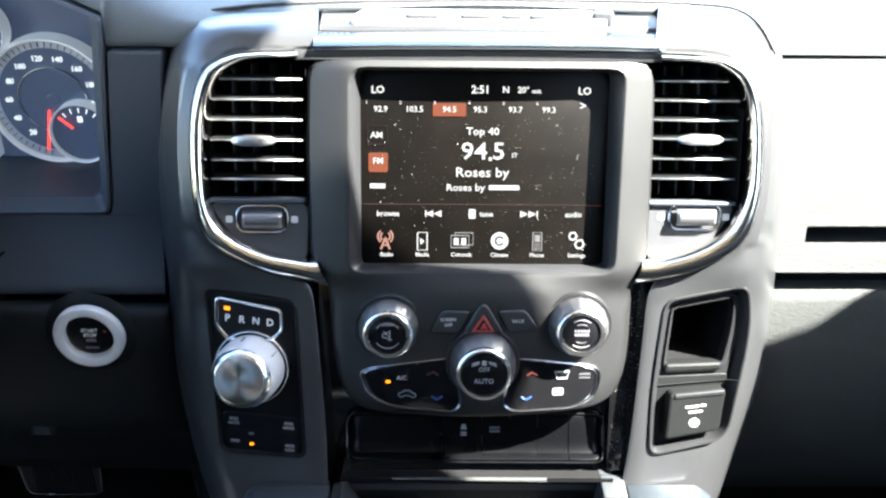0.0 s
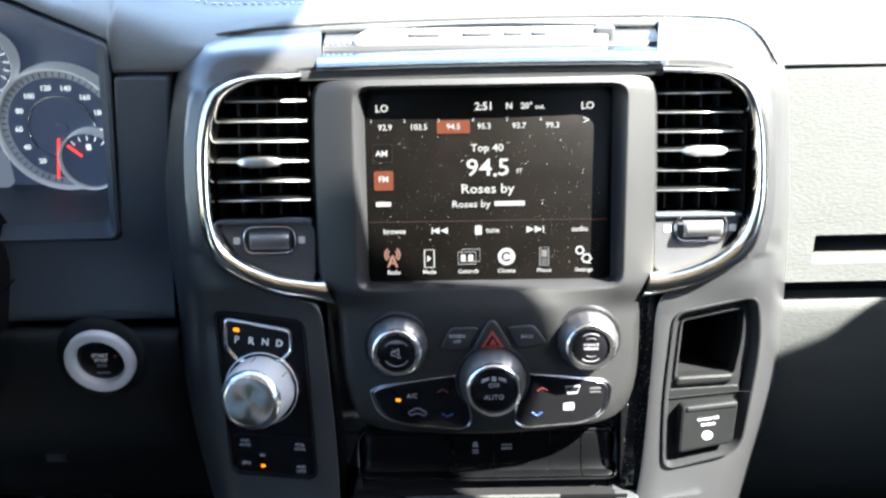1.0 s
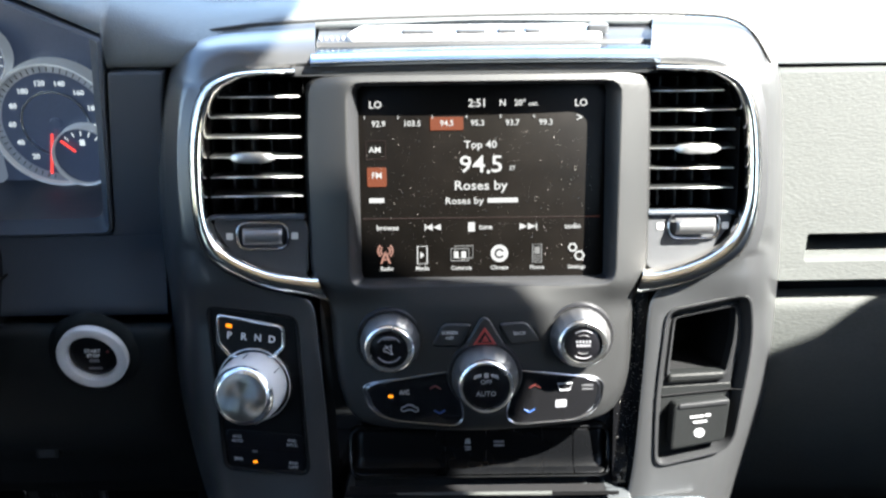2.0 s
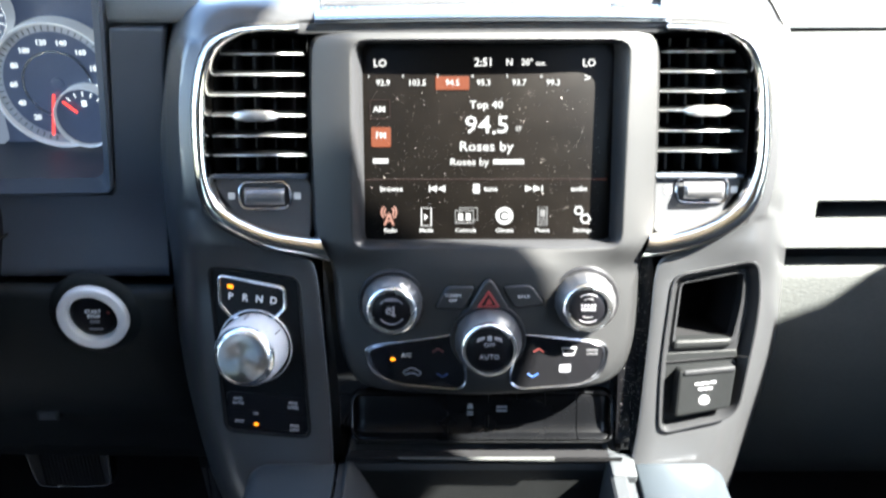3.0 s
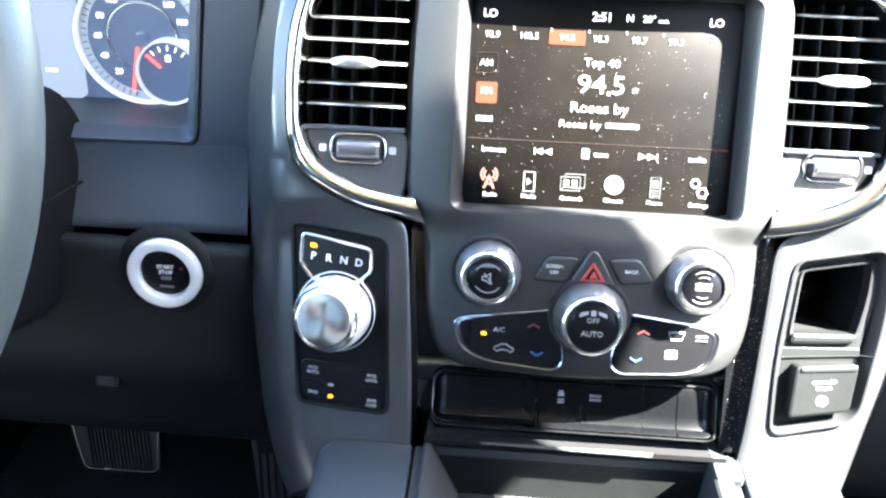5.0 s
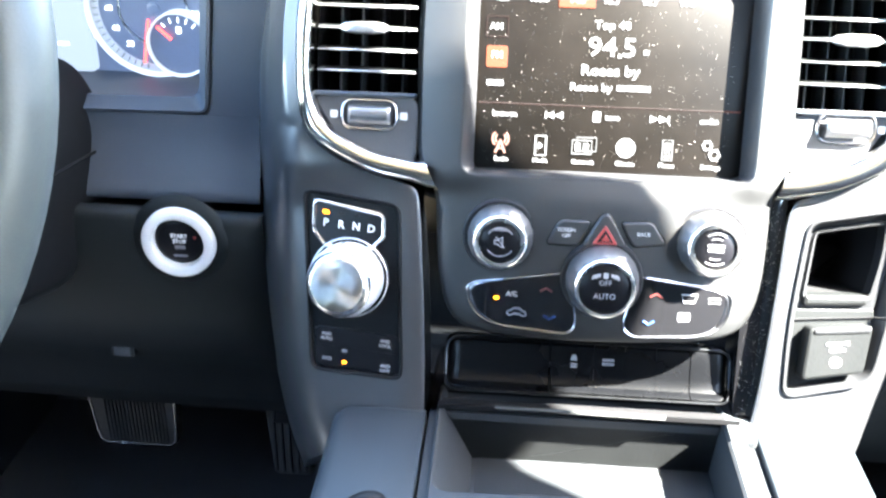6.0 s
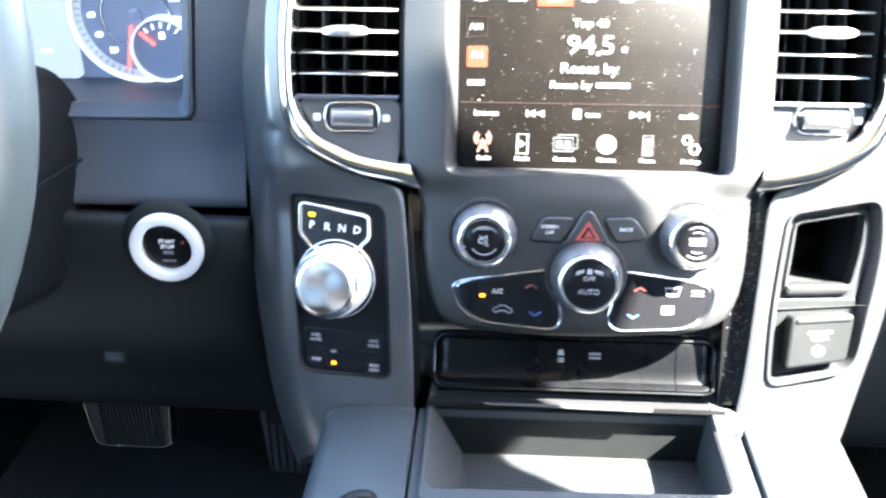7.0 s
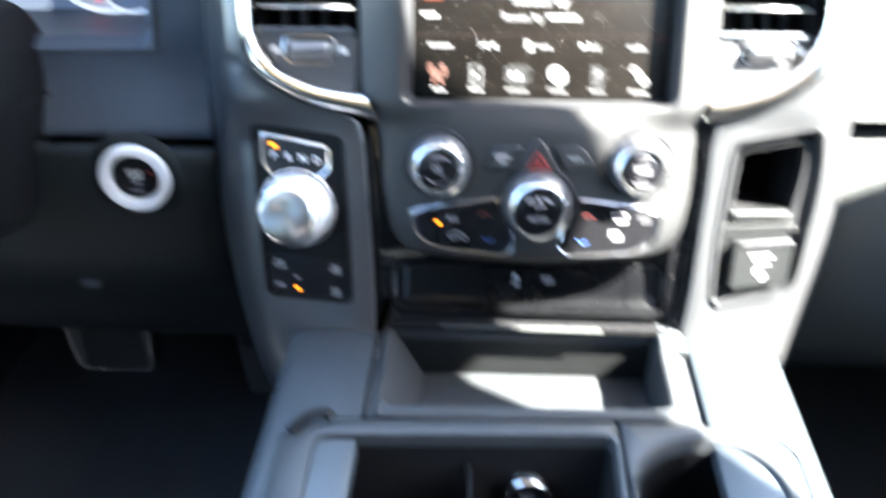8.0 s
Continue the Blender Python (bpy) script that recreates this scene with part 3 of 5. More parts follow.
Y = 0.0009
words("LO", 5.2, -76, 124.5, Y, LIT, display)
words("LO", 5.2, 71, 124.5, Y, LIT, display)
words("2:51", 5.6, -3, 125, Y, LIT, display)
words("N", 4.6, 15, 125, Y, LIT, display)
words("20°", 4.4, 27.5, 125, Y, LIT, display)
words("out.", 3.2, 37, 124.4, Y, LIT, display)
for x, txt in ((-74, "92.9"), (-50, "103.5"), (-25, "94.5"), (-3, "95.3"), (22, "93.7"), (46, "99.3")):
    words(txt, 4.2, x, 111, Y - (0.0004 if x == -25 else 0), LIT, display)
for k, x in enumerate((-84, -60, -35.5, -11, 13.5, 37.5)):
    words(str(k + 1), 2.4, x, 115.5, Y - (0.0004 if k == 2 else 0), LIT, display)
part("highlight_box", plate(corner(mm((-37, 106.2), (-13.2, 106.2), (-13.2, 115.6), (-37, 115.6)), 0.0006, 2), 0.0007, 0.0015, 0.0001), LITORANGE, display, "orange highlight behind the chosen station")
part("highlight_box", plate(corner(mm((-83, 66), (-69, 66), (-69, 80), (-83, 80)), 0.0015, 3), 0.0007, 0.0015, 0.0001), LITORANGE, display, "orange highlight behind the chosen band")
words(">", 6, 70, 114, Y, LIT, display)
part("band_box", tube([(x / 1000, Y, z / 1000) for x, z in ((-83.5, 86), (-69.5, 86), (-69.5, 99), (-83.5, 99))], 0.00025, 6, True), LITLINE, display)
part("menu_line", plate(mm((-87, 42.4), (86, 42.4), (86, 43.0), (-87, 43.0)), Y - 0.0001, 0.0015, 0.0001), LITLINE, display)
words("AM", 4.4, -77, 92.5, Y, LIT, display)
words("FM", 4.4, -76, 74, Y - 0.0004, LIT, display)
bars([(0, 0, 5.5, 1.7)], -76.5, 56, Y, LIT, display)
words("Top 40", 5.4, -1, 95.5, Y, LIT, display, squeeze=1.08)
words("94", 12.4, -7, 81, Y, LIT, display, squeeze=1.12, bold=0.012)
words("5", 12.4, 10.8, 81, Y, LIT, display, squeeze=1.12, bold=0.012)
bars([(0, 0, 1.15, 1.15)], 4.6, 76, Y, LIT, display, name="decimal_point")
words("ST", 3.0, 22, 78.5, Y, LIT, display)
words("Roses by", 6.9, -1, 66, Y, LIT, display, squeeze=1.12, bold=0.014)
words("Roses by", 5.0, -27, 55, Y, LIT, display, align="LEFT", squeeze=1.12, bold=0.014)
bars([(0, 0, 11, 1.7)], 15, 55.3, Y, LIT, display)
for txt, x in (("browse", -69), ("tune", 2.5), ("audio", 66)):
    words(txt, 3.9, x, 35.8, Y, LIT, display)
for x, d in ((-36, -1), (33, 1)):
    for k in (-1, 1):
        part("skip_symbol", plate(mm((x + 3 * k - 2.8 * d, 33.6), (x + 3 * k + 2.8 * d, 36), (x + 3 * k - 2.8 * d, 38.4)), Y - 0.0002, 0.0015, 0.0001), LIT, display)
    part("skip_symbol", plate(mm((x + 6 * d, 33.6), (x + 6 * d + 0.9, 33.6), (x + 6 * d + 0.9, 38.4), (x + 6 * d, 38.4)), Y - 0.0002, 0.0015, 0.0001), LIT, display)
part("tune_symbol", plate(corner(mm((-10.3, 32.6), (-5.4, 32.6), (-5.4, 39.4), (-10.3, 39.4)), 0.0005, 2), Y - 0.0002, 0.0015, 0.0001), LIT, display)
for txt, x in (("Radio", -70), ("Media", -44), ("Controls", -15.5), ("Climate", 12.5), ("Phone", 40), ("Settings", 69)):
    words(txt, 3.0, x, 5.6, Y, LIT, display)


def symbol(shapes, material):
    """Flat symbol on the display from closed outlines in millimetres."""
    for s in shapes:
        part("symbol", plate(mm(*s), Y - 0.0002, 0.0015, 0.0001), material, display)


def outline(pts, w, material):
    return part("symbol", tube([(x / 1000, Y, z / 1000) for x, z in pts], w / 2000, 6, True), material, display)


rot = lambda cx, cz, r, a0, a1, n=10: [(cx + r * math.cos(radians(a0 + (a1 - a0) * k / n)), cz + r * math.sin(radians(a0 + (a1 - a0) * k / n))) for k in range(n + 1)]
symbol([[(-71.4, 19), (-75, 9.5), (-73.4, 9.5), (-71, 16)], [(-70.6, 19), (-71, 16), (-68.6, 9.5), (-67, 9.5)], [(-73.5, 12), (-68.5, 12), (-68.9, 13), (-73.1, 13)]], LITRED)
for r in (3.4, 5.4):
    for a in (-50, 130):
        part("symbol", tube([(x / 1000, Y, z / 1000) for x, z in rot(-71, 19, r, a, a + 100)], 0.0006, 6), LITRED, display)
outline([(-47.5, 9), (-40.5, 9), (-40.5, 22), (-47.5, 22)], 0.9, LIT)
symbol([[(-45.5, 13), (-42.5, 15.5), (-45.5, 18)]], LIT)
outline([(-23, 11), (-10, 11), (-10, 20), (-23, 20)], 0.9, LITGREY)
outline([(-20, 13), (-7, 13), (-7, 22), (-20, 22)], 0.8, LITGREY)
symbol([[(-21, 13), (-17.5, 13), (-17.5, 18), (-21, 18)], [(-15.5, 13), (-12, 13), (-12, 18), (-15.5, 18)]], LIT)
part("symbol", lathe([(0.0064, -Y - 0.0006), (0.0064, -Y + 0.0002)], 28, 0.0125, 0.0162), LIT, display)
part("symbol", tube([(x / 1000, Y - 0.0004, z / 1000) for x, z in rot(12.5, 16.2, 3.0, 30, 330, 14)], 0.0007, 6), FACE, display)
outline([(36.8, 9), (43.2, 9), (43.2, 22.5), (36.8, 22.5)], 0.9, LITGREY)
symbol([[(38, 15.5), (42, 15.5), (42, 20.8), (38, 20.8)]] + [[(38 + 1.5 * i, 10 + 1.7 * j), (39 + 1.5 * i, 10 + 1.7 * j), (39 + 1.5 * i, 11 + 1.7 * j), (38 + 1.5 * i, 11 + 1.7 * j)] for i in range(3) for j in range(3)], LITGREY)
for cx, cz, r in ((66, 20, 2.6), (71, 14, 3.0)):
    outline(rot(cx, cz, r, 0, 340, 18), 1.3, LIT)
    symbol([[(cx + r * 0.95 * math.cos(a) - 0.6, cz + r * 0.95 * math.sin(a) - 0.6), (cx + r * 1.35 * math.cos(a) + 0.5, cz + r * 1.35 * math.sin(a) - 0.5), (cx + r * 1.35 * math.cos(a) - 0.5, cz + r * 1.35 * math.sin(a) + 0.6)] for a in np.linspace(0, 5.24, 6)], LIT)


# control knobs on the faceplate
def knob(x, z, r0, r1, length, face_r, name="rotary_knob", label=""):
    base = part(name, lathe([(r0 + 0.0035, -0.004), (r0 + 0.0035, 0.0088), (r0 + 0.0026, 0.0102), (r0 + 0.0008, 0.0102), (r0, 0.0088)], 56, cap=False), KNOBBASE, unit, label)
    base.matrix_basis = Matrix.Translation((x / 1000, 0, z / 1000)) @ Matrix.Rotation(radians(4.5), 4, "X")
    n, loops = 72, []
    for r, d in ((r0, 0.006), (r0, 0.012), (r0 * 0.985, 0.016), (r1 + 0.002, 0.008 + length * 0.72), (r1 + 0.0012, 0.008 + length * 0.8)):
        loops.append([((r + (0.0003 if (k // 2) % 2 and d > 0.007 else 0)) * math.cos(2 * math.pi * k / n), -d, (r + (0.0003 if (k // 2) % 2 and d > 0.007 else 0)) * math.sin(2 * math.pi * k / n)) for k in range(n)])
    part("grip", loft(loops), KNOBGREY, base)
    part("bright_ring", lathe([(r1 + 0.0012, 0.008 + length * 0.78), (r1 + 0.0012, 0.008 + length * 0.95), (r1, 0.008 + length), (face_r + 0.0004, 0.008 + length), (face_r, 0.008 + length * 0.95)], 56, cap=False), RIMCHROME, base)
    part("knob_face", lathe([(face_r + 0.0003, 0.007 + length * 0.94), (face_r * 0.9, 0.0074 + length * 0.97), (face_r * 0.4, 0.0078 + length * 0.98)], 48), FACE, base)
    return base, -(0.0082 + length * 0.98)


kl, y = knob(-68.2, -46, 0.0218, 0.0165, 0.021, 0.0135)
part("icon", tube([(px / 1000, y, pz / 1000) for px, pz in ((-3.6, -1.3), (-1.6, -1.3), (1.5, -3.6), (1.5, 3.6), (-1.6, 1.3), (-3.6, 1.3))], 0.0005, 6, True), PRINT, kl)
part("icon", tube([(-0.0028, y, 0.0036), (0.0030, y, -0.0036)], 0.0003, 6), PRINT, kl)
bars([(0, 0, 4.6, 0.8)], 0, 8.2, y, GREYPRINT, kl)
for a in (35, 215):
    part("icon", tube([(px / 1000, y, pz / 1000) for px, pz in rot(0, 0, 9.6, a, a + 110)], 0.0005, 6), GREYPRINT, kl)
kr, y = knob(71.2, -44, 0.0218, 0.0165, 0.021, 0.0135)
bars([(x, z, 0.75, 0.95) for z, xs in ((1.6, (-4.6, -2.3, 0, 2.3, 4.6)), (-1.3, (-4.4, -2.6, -0.9, 0.9, 2.6, 4.4))) for x in xs], 0, 0.5, y, GREYPRINT, kr)
for a in (60, 240):
    part("lettering", tube([(px / 1000, y, pz / 1000) for px, pz in rot(0, 0, 7.0, a, a + 60)], 0.00055, 6), DARKPRINT, kr)
for a in (40, 220):
    part("icon", tube([(px / 1000, y, pz / 1000) for px, pz in rot(0, 0, 10.4, a + 15, a + 85)], 0.0004, 6), GREYPRINT, kr)
kc, y = knob(1, -71.8, 0.0242, 0.0185, 0.025, 0.0165)
words("OFF", 3.4, 0, 4.0, y, PRINT, kc, bold=0.0)
words("AUTO", 3.7, 0, -5.0, y, PRINT, kc, bold=0.0)
bars([(0, 9.0, 1.6, 1.8)], 0, 0, y, PRINT, kc)
for d in (-1, 1):
    part("icon", plate(mm((d * 3.4, 8.2), (d * 9, 6.0), (d * 8.4, 8.8), (d * 3.4, 10.2)), y, y + 0.001, 0.0002), PRINT, kc)


# buttons between the knobs
def button(pts, r, name, front=-0.0112, material=BEZEL):
    poly = corner(mm(*pts), r, 4)
    b = part(name, skin(poly, front, -0.004, 0.0011), material, unit)
    part("button_gap", tube(at(poly, -0.0087), 0.0007, 6, True), GLOSS, b)
    return b


b = button([(-38, -50), (-16.5, -50), (-8, -33), (-29, -33)], 0.004, "screen_off_button")
words("SCREEN", 2.4, -24.5, -39.6, -0.0115, WHITEPRINT, b, bold=0.0)
words("OFF", 2.4, -24.5, -43.6, -0.0115, WHITEPRINT, b, bold=0.0)
b = button([(11, -33), (31.5, -32), (42.5, -47), (20, -49.5)], 0.004, "back_button")
words("BACK", 2.5, 26.5, -40.5, -0.0115, WHITEPRINT, b, bold=0.0)
b = button([(-14, -50), (16.5, -50), (3.5, -28), (-1.5, -28)], 0.004, "hazard_button", -0.0125)
red = part("triangle", plate(corner(mm((-7.5, -48), (9.5, -48), (1, -35)), 0.001, 2), -0.0131, -0.012, 0.0003), REDPRINT, b, "dull red warning triangle")
part("triangle_fill", plate(corner(mm((-4.6, -46.6), (6.6, -46.6), (1, -38.0)), 0.0006, 2), -0.0134, -0.012, 0.0002), FACE, b)
part("triangle_core", plate(corner(mm((-1.6, -45.8), (4.2, -45.8), (1.3, -40.8)), 0.0005, 2), -0.0137, -0.012, 0.0002), REDPRINT, b)

# climate keys either side of the fan knob
CL = corner(mm((-90, -83), (-84, -79.5), (-21, -69), (-17, -90), (-14, -105), (-20, -111.5), (-72, -108), (-86, -99)), [0.004, 0.006, 0.006, 0.01, 0.008, 0.005, 0.012, 0.008], 4)
CR = corner(mm((25, -69), (84, -77), (90, -82), (88, -99), (74, -109), (24, -111), (16, -105), (20, -90)), [0.006, 0.006, 0.004, 0.01, 0.012, 0.005, 0.008, 0.01], 4)
for poly in (CL, CR):
    keys = part("climate_keys", skin(poly, -0.0094, -0.002, 0.0008), GLOSS, unit, "gloss black climate key panel with chrome edge")
    part("chrome_edge", tube(at(poly, -0.0092), 0.0009, 8, True), DIMCHROME, keys, "chrome edge")
    pin = max(x for x, _ in poly) if poly is CL else min(x for x, _ in poly)
    inner = [(pin + (x - pin) * 0.955, z + 0.0006 * (1 if z < -0.09 else -1)) for x, z in poly]
    part("chrome_bevel", loft([at(poly, -0.0088), at(inner, -0.0099), at(inner, -0.0092)]), DIMCHROME, keys, "chrome bevel")
    y = -0.0096
    if poly is CL:
        words("A/C", 3.4, -58.5, -86, y, PRINT, keys)
        part("indicator", plate(corner(mm((-70.7, -90.6), (-67, -90.6), (-67, -88.3), (-70.7, -88.3)), 0.0009, 3), y, y + 0.001, 0.0002), LAMP, keys, "amber indicator lamp")
        part("car_icon", tube([(px / 1000, y, pz / 1000) for px, pz in [(-61.2, -99.6), (-60.6, -97.8), (-58.4, -97.2), (-56.8, -95.7), (-52.6, -95.7), (-51, -97.2), (-48.8, -97.8), (-48.2, -99.8), (-50, -101), (-53, -99.5), (-56.4, -99.5), (-59.4, -101)]], 0.00055, 6, True), GREYPRINT, keys)
        xs = (-35.5, -32.5)
    else:
        part("screen_icon", tube([(px / 1000, y, pz / 1000) for px, pz in [(55, -80.5), (66, -80.5), (64, -85.6), (57, -85.6)]], 0.0006, 6, True), PRINT, keys)
        bars([(0, 0, 6, 0.8), (0, -2.8, 6, 0.6)], 76, -83, y, DARKPRINT, keys)
        part("rear_icon", plate(corner(mm((53.5, -99), (62, -99), (62, -93), (53.5, -93)), 0.0012, 3), y, y + 0.001, 0.0002), GREYPRINT, keys)
        xs = (38, 34)
    for x, z, d, m in ((xs[0], -81.5, 1, ARROWRED), (xs[1], -100.5, -1, BLUEPRINT)):
        part("arrow", tube([((x - 4) / 1000, y, (z - 1.2 * d) / 1000), (x / 1000, y, (z + 1.2 * d) / 1000), ((x + 4) / 1000, y, (z - 1.2 * d) / 1000)], 0.0007, 6), m, keys)


# everything under the display follows the slightly rounded face
for ob in list(unit.children_recursive):
    if ob.name.startswith(("faceplate", "display_bevel")) or ob is display or ob.parent is display or ob.parent in (kl, kr, kc):
        continue
    if ob.matrix_basis.translation.length > 0:
        ob.location.y += sag(ob.location.x, ob.location.z) - 0.002
    else:
        for w in ob.data.vertices:
            w.co.y += sag(w.co.x, w.co.z) - 0.002

# dust that the sun picks out
def dust(name, x0, x1, z0, z1, y, n, seed, parent, size=1.0):
    rnd, bm = random.Random(seed), bmesh.new()
    for _ in range(n):
        x, z, r = rnd.uniform(x0, x1) / 1000, rnd.uniform(z0, z1) / 1000, rnd.choice((0.00008, 0.0001, 0.00013, 0.00016, 0.0002, 0.00028)) * rnd.uniform(0.8, 1.2) * size
        a = rnd.uniform(0, 3)
        vs = [bm.verts.new((x + r * (1 + rnd.random()) * math.cos(a + k * 2.1), y - (0.0003 if k == 0 else 0), z + r * math.sin(a + k * 2.1))) for k in range(3)]
        bm.faces.new(vs)
    ob = part(name, bm, DUSTY, parent, "pale dust specks", 0)
    ob["kind"] = "stuff"


dust("dust", -84, 80, 2, 106, 0.0008, 900, 3, display)
dust("dust", 103, 123, -184, -14, 0.0157, 680, 5, stack, 1.35)

# ---- gear selector ----
sel = thing("gear_selector", "black gear selector plate with silver rotary knob on the column", "gear selector", leaning(-1))
part("recess_rim", loft([at(PLATE, 0.0075), at(PLATE, 0.0045), at(inset(PLATE, 0.0008), 0.0038), at(inset(PLATE, 0.002), 0.0045), at(inset(PLATE, 0.0032), 0.0075)]), DARK, sel)
part("selector_plate", plate(inset(PLATE, 0.002), 0.0068, 0.012, 0.001), PLATEBLACK, sel, "dark satin selector plate")
WIN = corner(mm((-199.5, -30), (-150, -38), (-149.5, -54), (-158.5, -62), (-191.5, -62), (-200, -52)), [0.004, 0.004, 0.003, 0.003, 0.003, 0.003], 4)
win = part("gear_window", plate(WIN, 0.005, 0.01, 0.0005), FACE, sel)
part("window_edge", tube(at(WIN, 0.0046), 0.0016, 8, True), RIMCHROME, sel, "chrome edge of the gear window")
for txt, x, z in (("P", -191.5, -45.8), ("R", -180.4, -46.8), ("N", -169.5, -47.6), ("D", -158.7, -48.6)):
    words(txt, 5.4, x, z, 0.0047, GEARPRINT, win, -5)
part("gear_lamp", plate(corner(mm((-193.8, -39.4), (-189.2, -40.0), (-189.3, -37.0), (-193.8, -36.6)), 0.001, 3), 0.0045, 0.006, 0.0002), LAMP, win, "lit amber lamp over the P")
for x, z in ((-180, -38.6), (-169.5, -39.8), (-159, -41)):
    part("gear_lamp", plate(corner(mm((x - 2, z - 1), (x + 2, z - 1), (x + 2, z + 1), (x - 2, z + 1)), 0.0006, 2), 0.0046, 0.006, 0.0002), DARK, win)
KX, KZ = -0.1735, -0.0835
part("base_ring", lathe([(0.0292, -0.009), (0.0292, -0.0035), (0.0284, -0.0022), (0.0274, -0.0028), (0.0268, -0.006)], 64, KX, KZ, False), RIMCHROME, sel, "chrome ring round the knob")
part("knob_well", lathe([(0.0268, -0.0066), (0.02, -0.0068)], 48, KX, KZ), VOID, sel)
rk = part("rotary_knob", lathe([(0.0252, -0.006), (0.0254, 0.004), (0.0250, 0.012), (0.0236, 0.020), (0.0224, 0.0235)], 72, cap=False), SILVER, sel, "silver tapered gear knob")
rk.matrix_basis = Matrix.Translation((KX, 0, KZ))
part("knob_collar", lathe([(0.0226, 0.0232), (0.0218, 0.0256), (0.0196, 0.0276), (0.0182, 0.0282)], 64, cap=False), RIMCHROME, rk, "polished collar")
part("knob_cap", lathe([(0.0184, 0.0275), (0.018, 0.0285), (0.0172, 0.0289), (0.011, 0.0287), (0.004, 0.0286)], 64), TURNED, rk, "turned aluminium cap")
for a in (35, 95, 155):
    part("notch", tube([(0.0256 * math.cos(radians(a)), -0.001, 0.0256 * math.sin(radians(a))), (0.0252 * math.cos(radians(a)), -0.013, 0.0252 * math.sin(radians(a)))], 0.0003, 6, side=(1, 0, 0)), DARK, rk)
# four-wheel drive keys below the knob
DRV = corner(mm((-199, -120), (-136, -124), (-133.5, -152), (-197, -150)), 0.006, 5)
drive = part("drive_keys", plate(DRV, 0.0058, 0.01, 0.0008), FACE, sel, "black four-wheel drive key panel")
for lines, x, z in ((("4WD", "AUTO"), -189.5, -127.5), (("4WD", "LOCK"), -146.5, -130), (("2WD",), -189, -145.5), (("4WD", "LOW"), -146, -148)):
    for k, txt in enumerate(lines):
        words(txt, 2.3, x, z + 1.6 - 3.3 * k, 0.0055, PRINT, drive, -4)
bars([(0, 0, 2.0, 0.9)], -176, -137.5, 0.0055, GREYPRINT, drive)
part("drive_lamp", plate(corner(mm((-177.6, -147), (-174.3, -147), (-174.3, -144.9), (-177.6, -144.9)), 0.0008, 3), 0.0053, 0.0065, 0.0002), LAMP, drive, "amber indicator lamp")
part("key_gap", plate(mm((-197, -134.5), (-135, -138), (-135, -137.5), (-197, -134)), 0.0055, 0.0065, 0.0001), VOID, drive)

# ---- storage pocket and power outlet on the other column ----
pocket = thing("storage_pocket", "open black storage pocket in the silver column", "storage pocket", leaning(1))
PO = POCKET
part("pocket_frame", loft([at(PO, 0.0095), at(PO, 0.0042), at(inset(PO, 0.0007), 0.0034), at(inset(PO, 0.0018), 0.0036), at(inset(PO, 0.0068), 0.0112), at(inset(PO, 0.0072), 0.0150)]), FRAMEGREY, pocket, "dark grey frame sloping inwards")
UP = corner(mm((143, -34.5), (198, -25), (201.5, -52), (192, -92), (136.5, -93.5)), [0.006, 0.008, 0.02, 0.003, 0.003], 5)
PI = corner(mm((147.5, -37), (195, -29), (194.5, -52), (188.5, -80), (143.5, -80)), [0.003, 0.005, 0.02, 0.003, 0.003], 4)
n2, c2 = 96, (0.168, -0.060)
ring_out, ring_in = by_angle(UP, c2, n2), by_angle(PI, c2, n2)
part("pocket_mouth", loft([at(ring_out, 0.0112), at([(a * 0.6 + c * 0.4, b * 0.6 + d * 0.4) for (a, b), (c, d) in zip(ring_out, ring_in)], 0.0116), at([(a * 0.3 + c * 0.7, b * 0.3 + d * 0.7) for (a, b), (c, d) in zip(ring_out, ring_in)], 0.0098), at(ring_in, 0.0102), at(inset(ring_in, 0.0006), 0.02)]), FRAMEGREY, pocket)
part("pocket_lining", loft([at(ring_in, 0.0135), at(inset(ring_in, 0.002), 0.075)], True, False, True), VOID, pocket)
part("pocket_lip", plate(corner(mm((142, -87.5), (187.5, -86), (187.5, -79), (142.5, -79.5)), 0.003, 5), 0.0078, 0.02, 0.0024), POCKETGREY, pocket, "rounded lower lip")
part("cross_bar", plate(corner(mm((136.5, -97.5), (193.5, -95.5), (193, -89), (137.5, -90)), 0.0015, 3), 0.0104, 0.02, 0.0008), POCKETGREY, pocket)
part("outlet_well", plate(inset(corner(mm((134, -97), (195, -94), (190, -138), (134, -149)), 0.008, 4), 0.001), 0.0115, 0.02, 0.0005), POCKETGREY, pocket)
part("frame_seam", tube([(x / 1000, y, z / 1000) for x, y, z in ((131.2, 0.0036, -97.2), (137.5, 0.0103, -97.2), (192, 0.0103, -94.2), (199.5, 0.0036, -93.4))], 0.0006, 6), VOID, pocket)
outlet = thing("power_outlet", "black power outlet cover with white printed icon", "power outlet", leaning(1))
OC = corner(mm((145, -101), (189.5, -98.5), (185.8, -132), (142.6, -138)), 0.004, 5)
part("cover", plate(OC, 0.0005, 0.018, 0.002), POCKETGREY, outlet, "black outlet flap")
part("flap_edge", plate(corner(mm((148, -101.2), (188, -98.6), (187.8, -103), (148, -105.4)), 0.0018, 4), -0.0006, 0.004, 0.0012), FRAMEGREY, outlet)
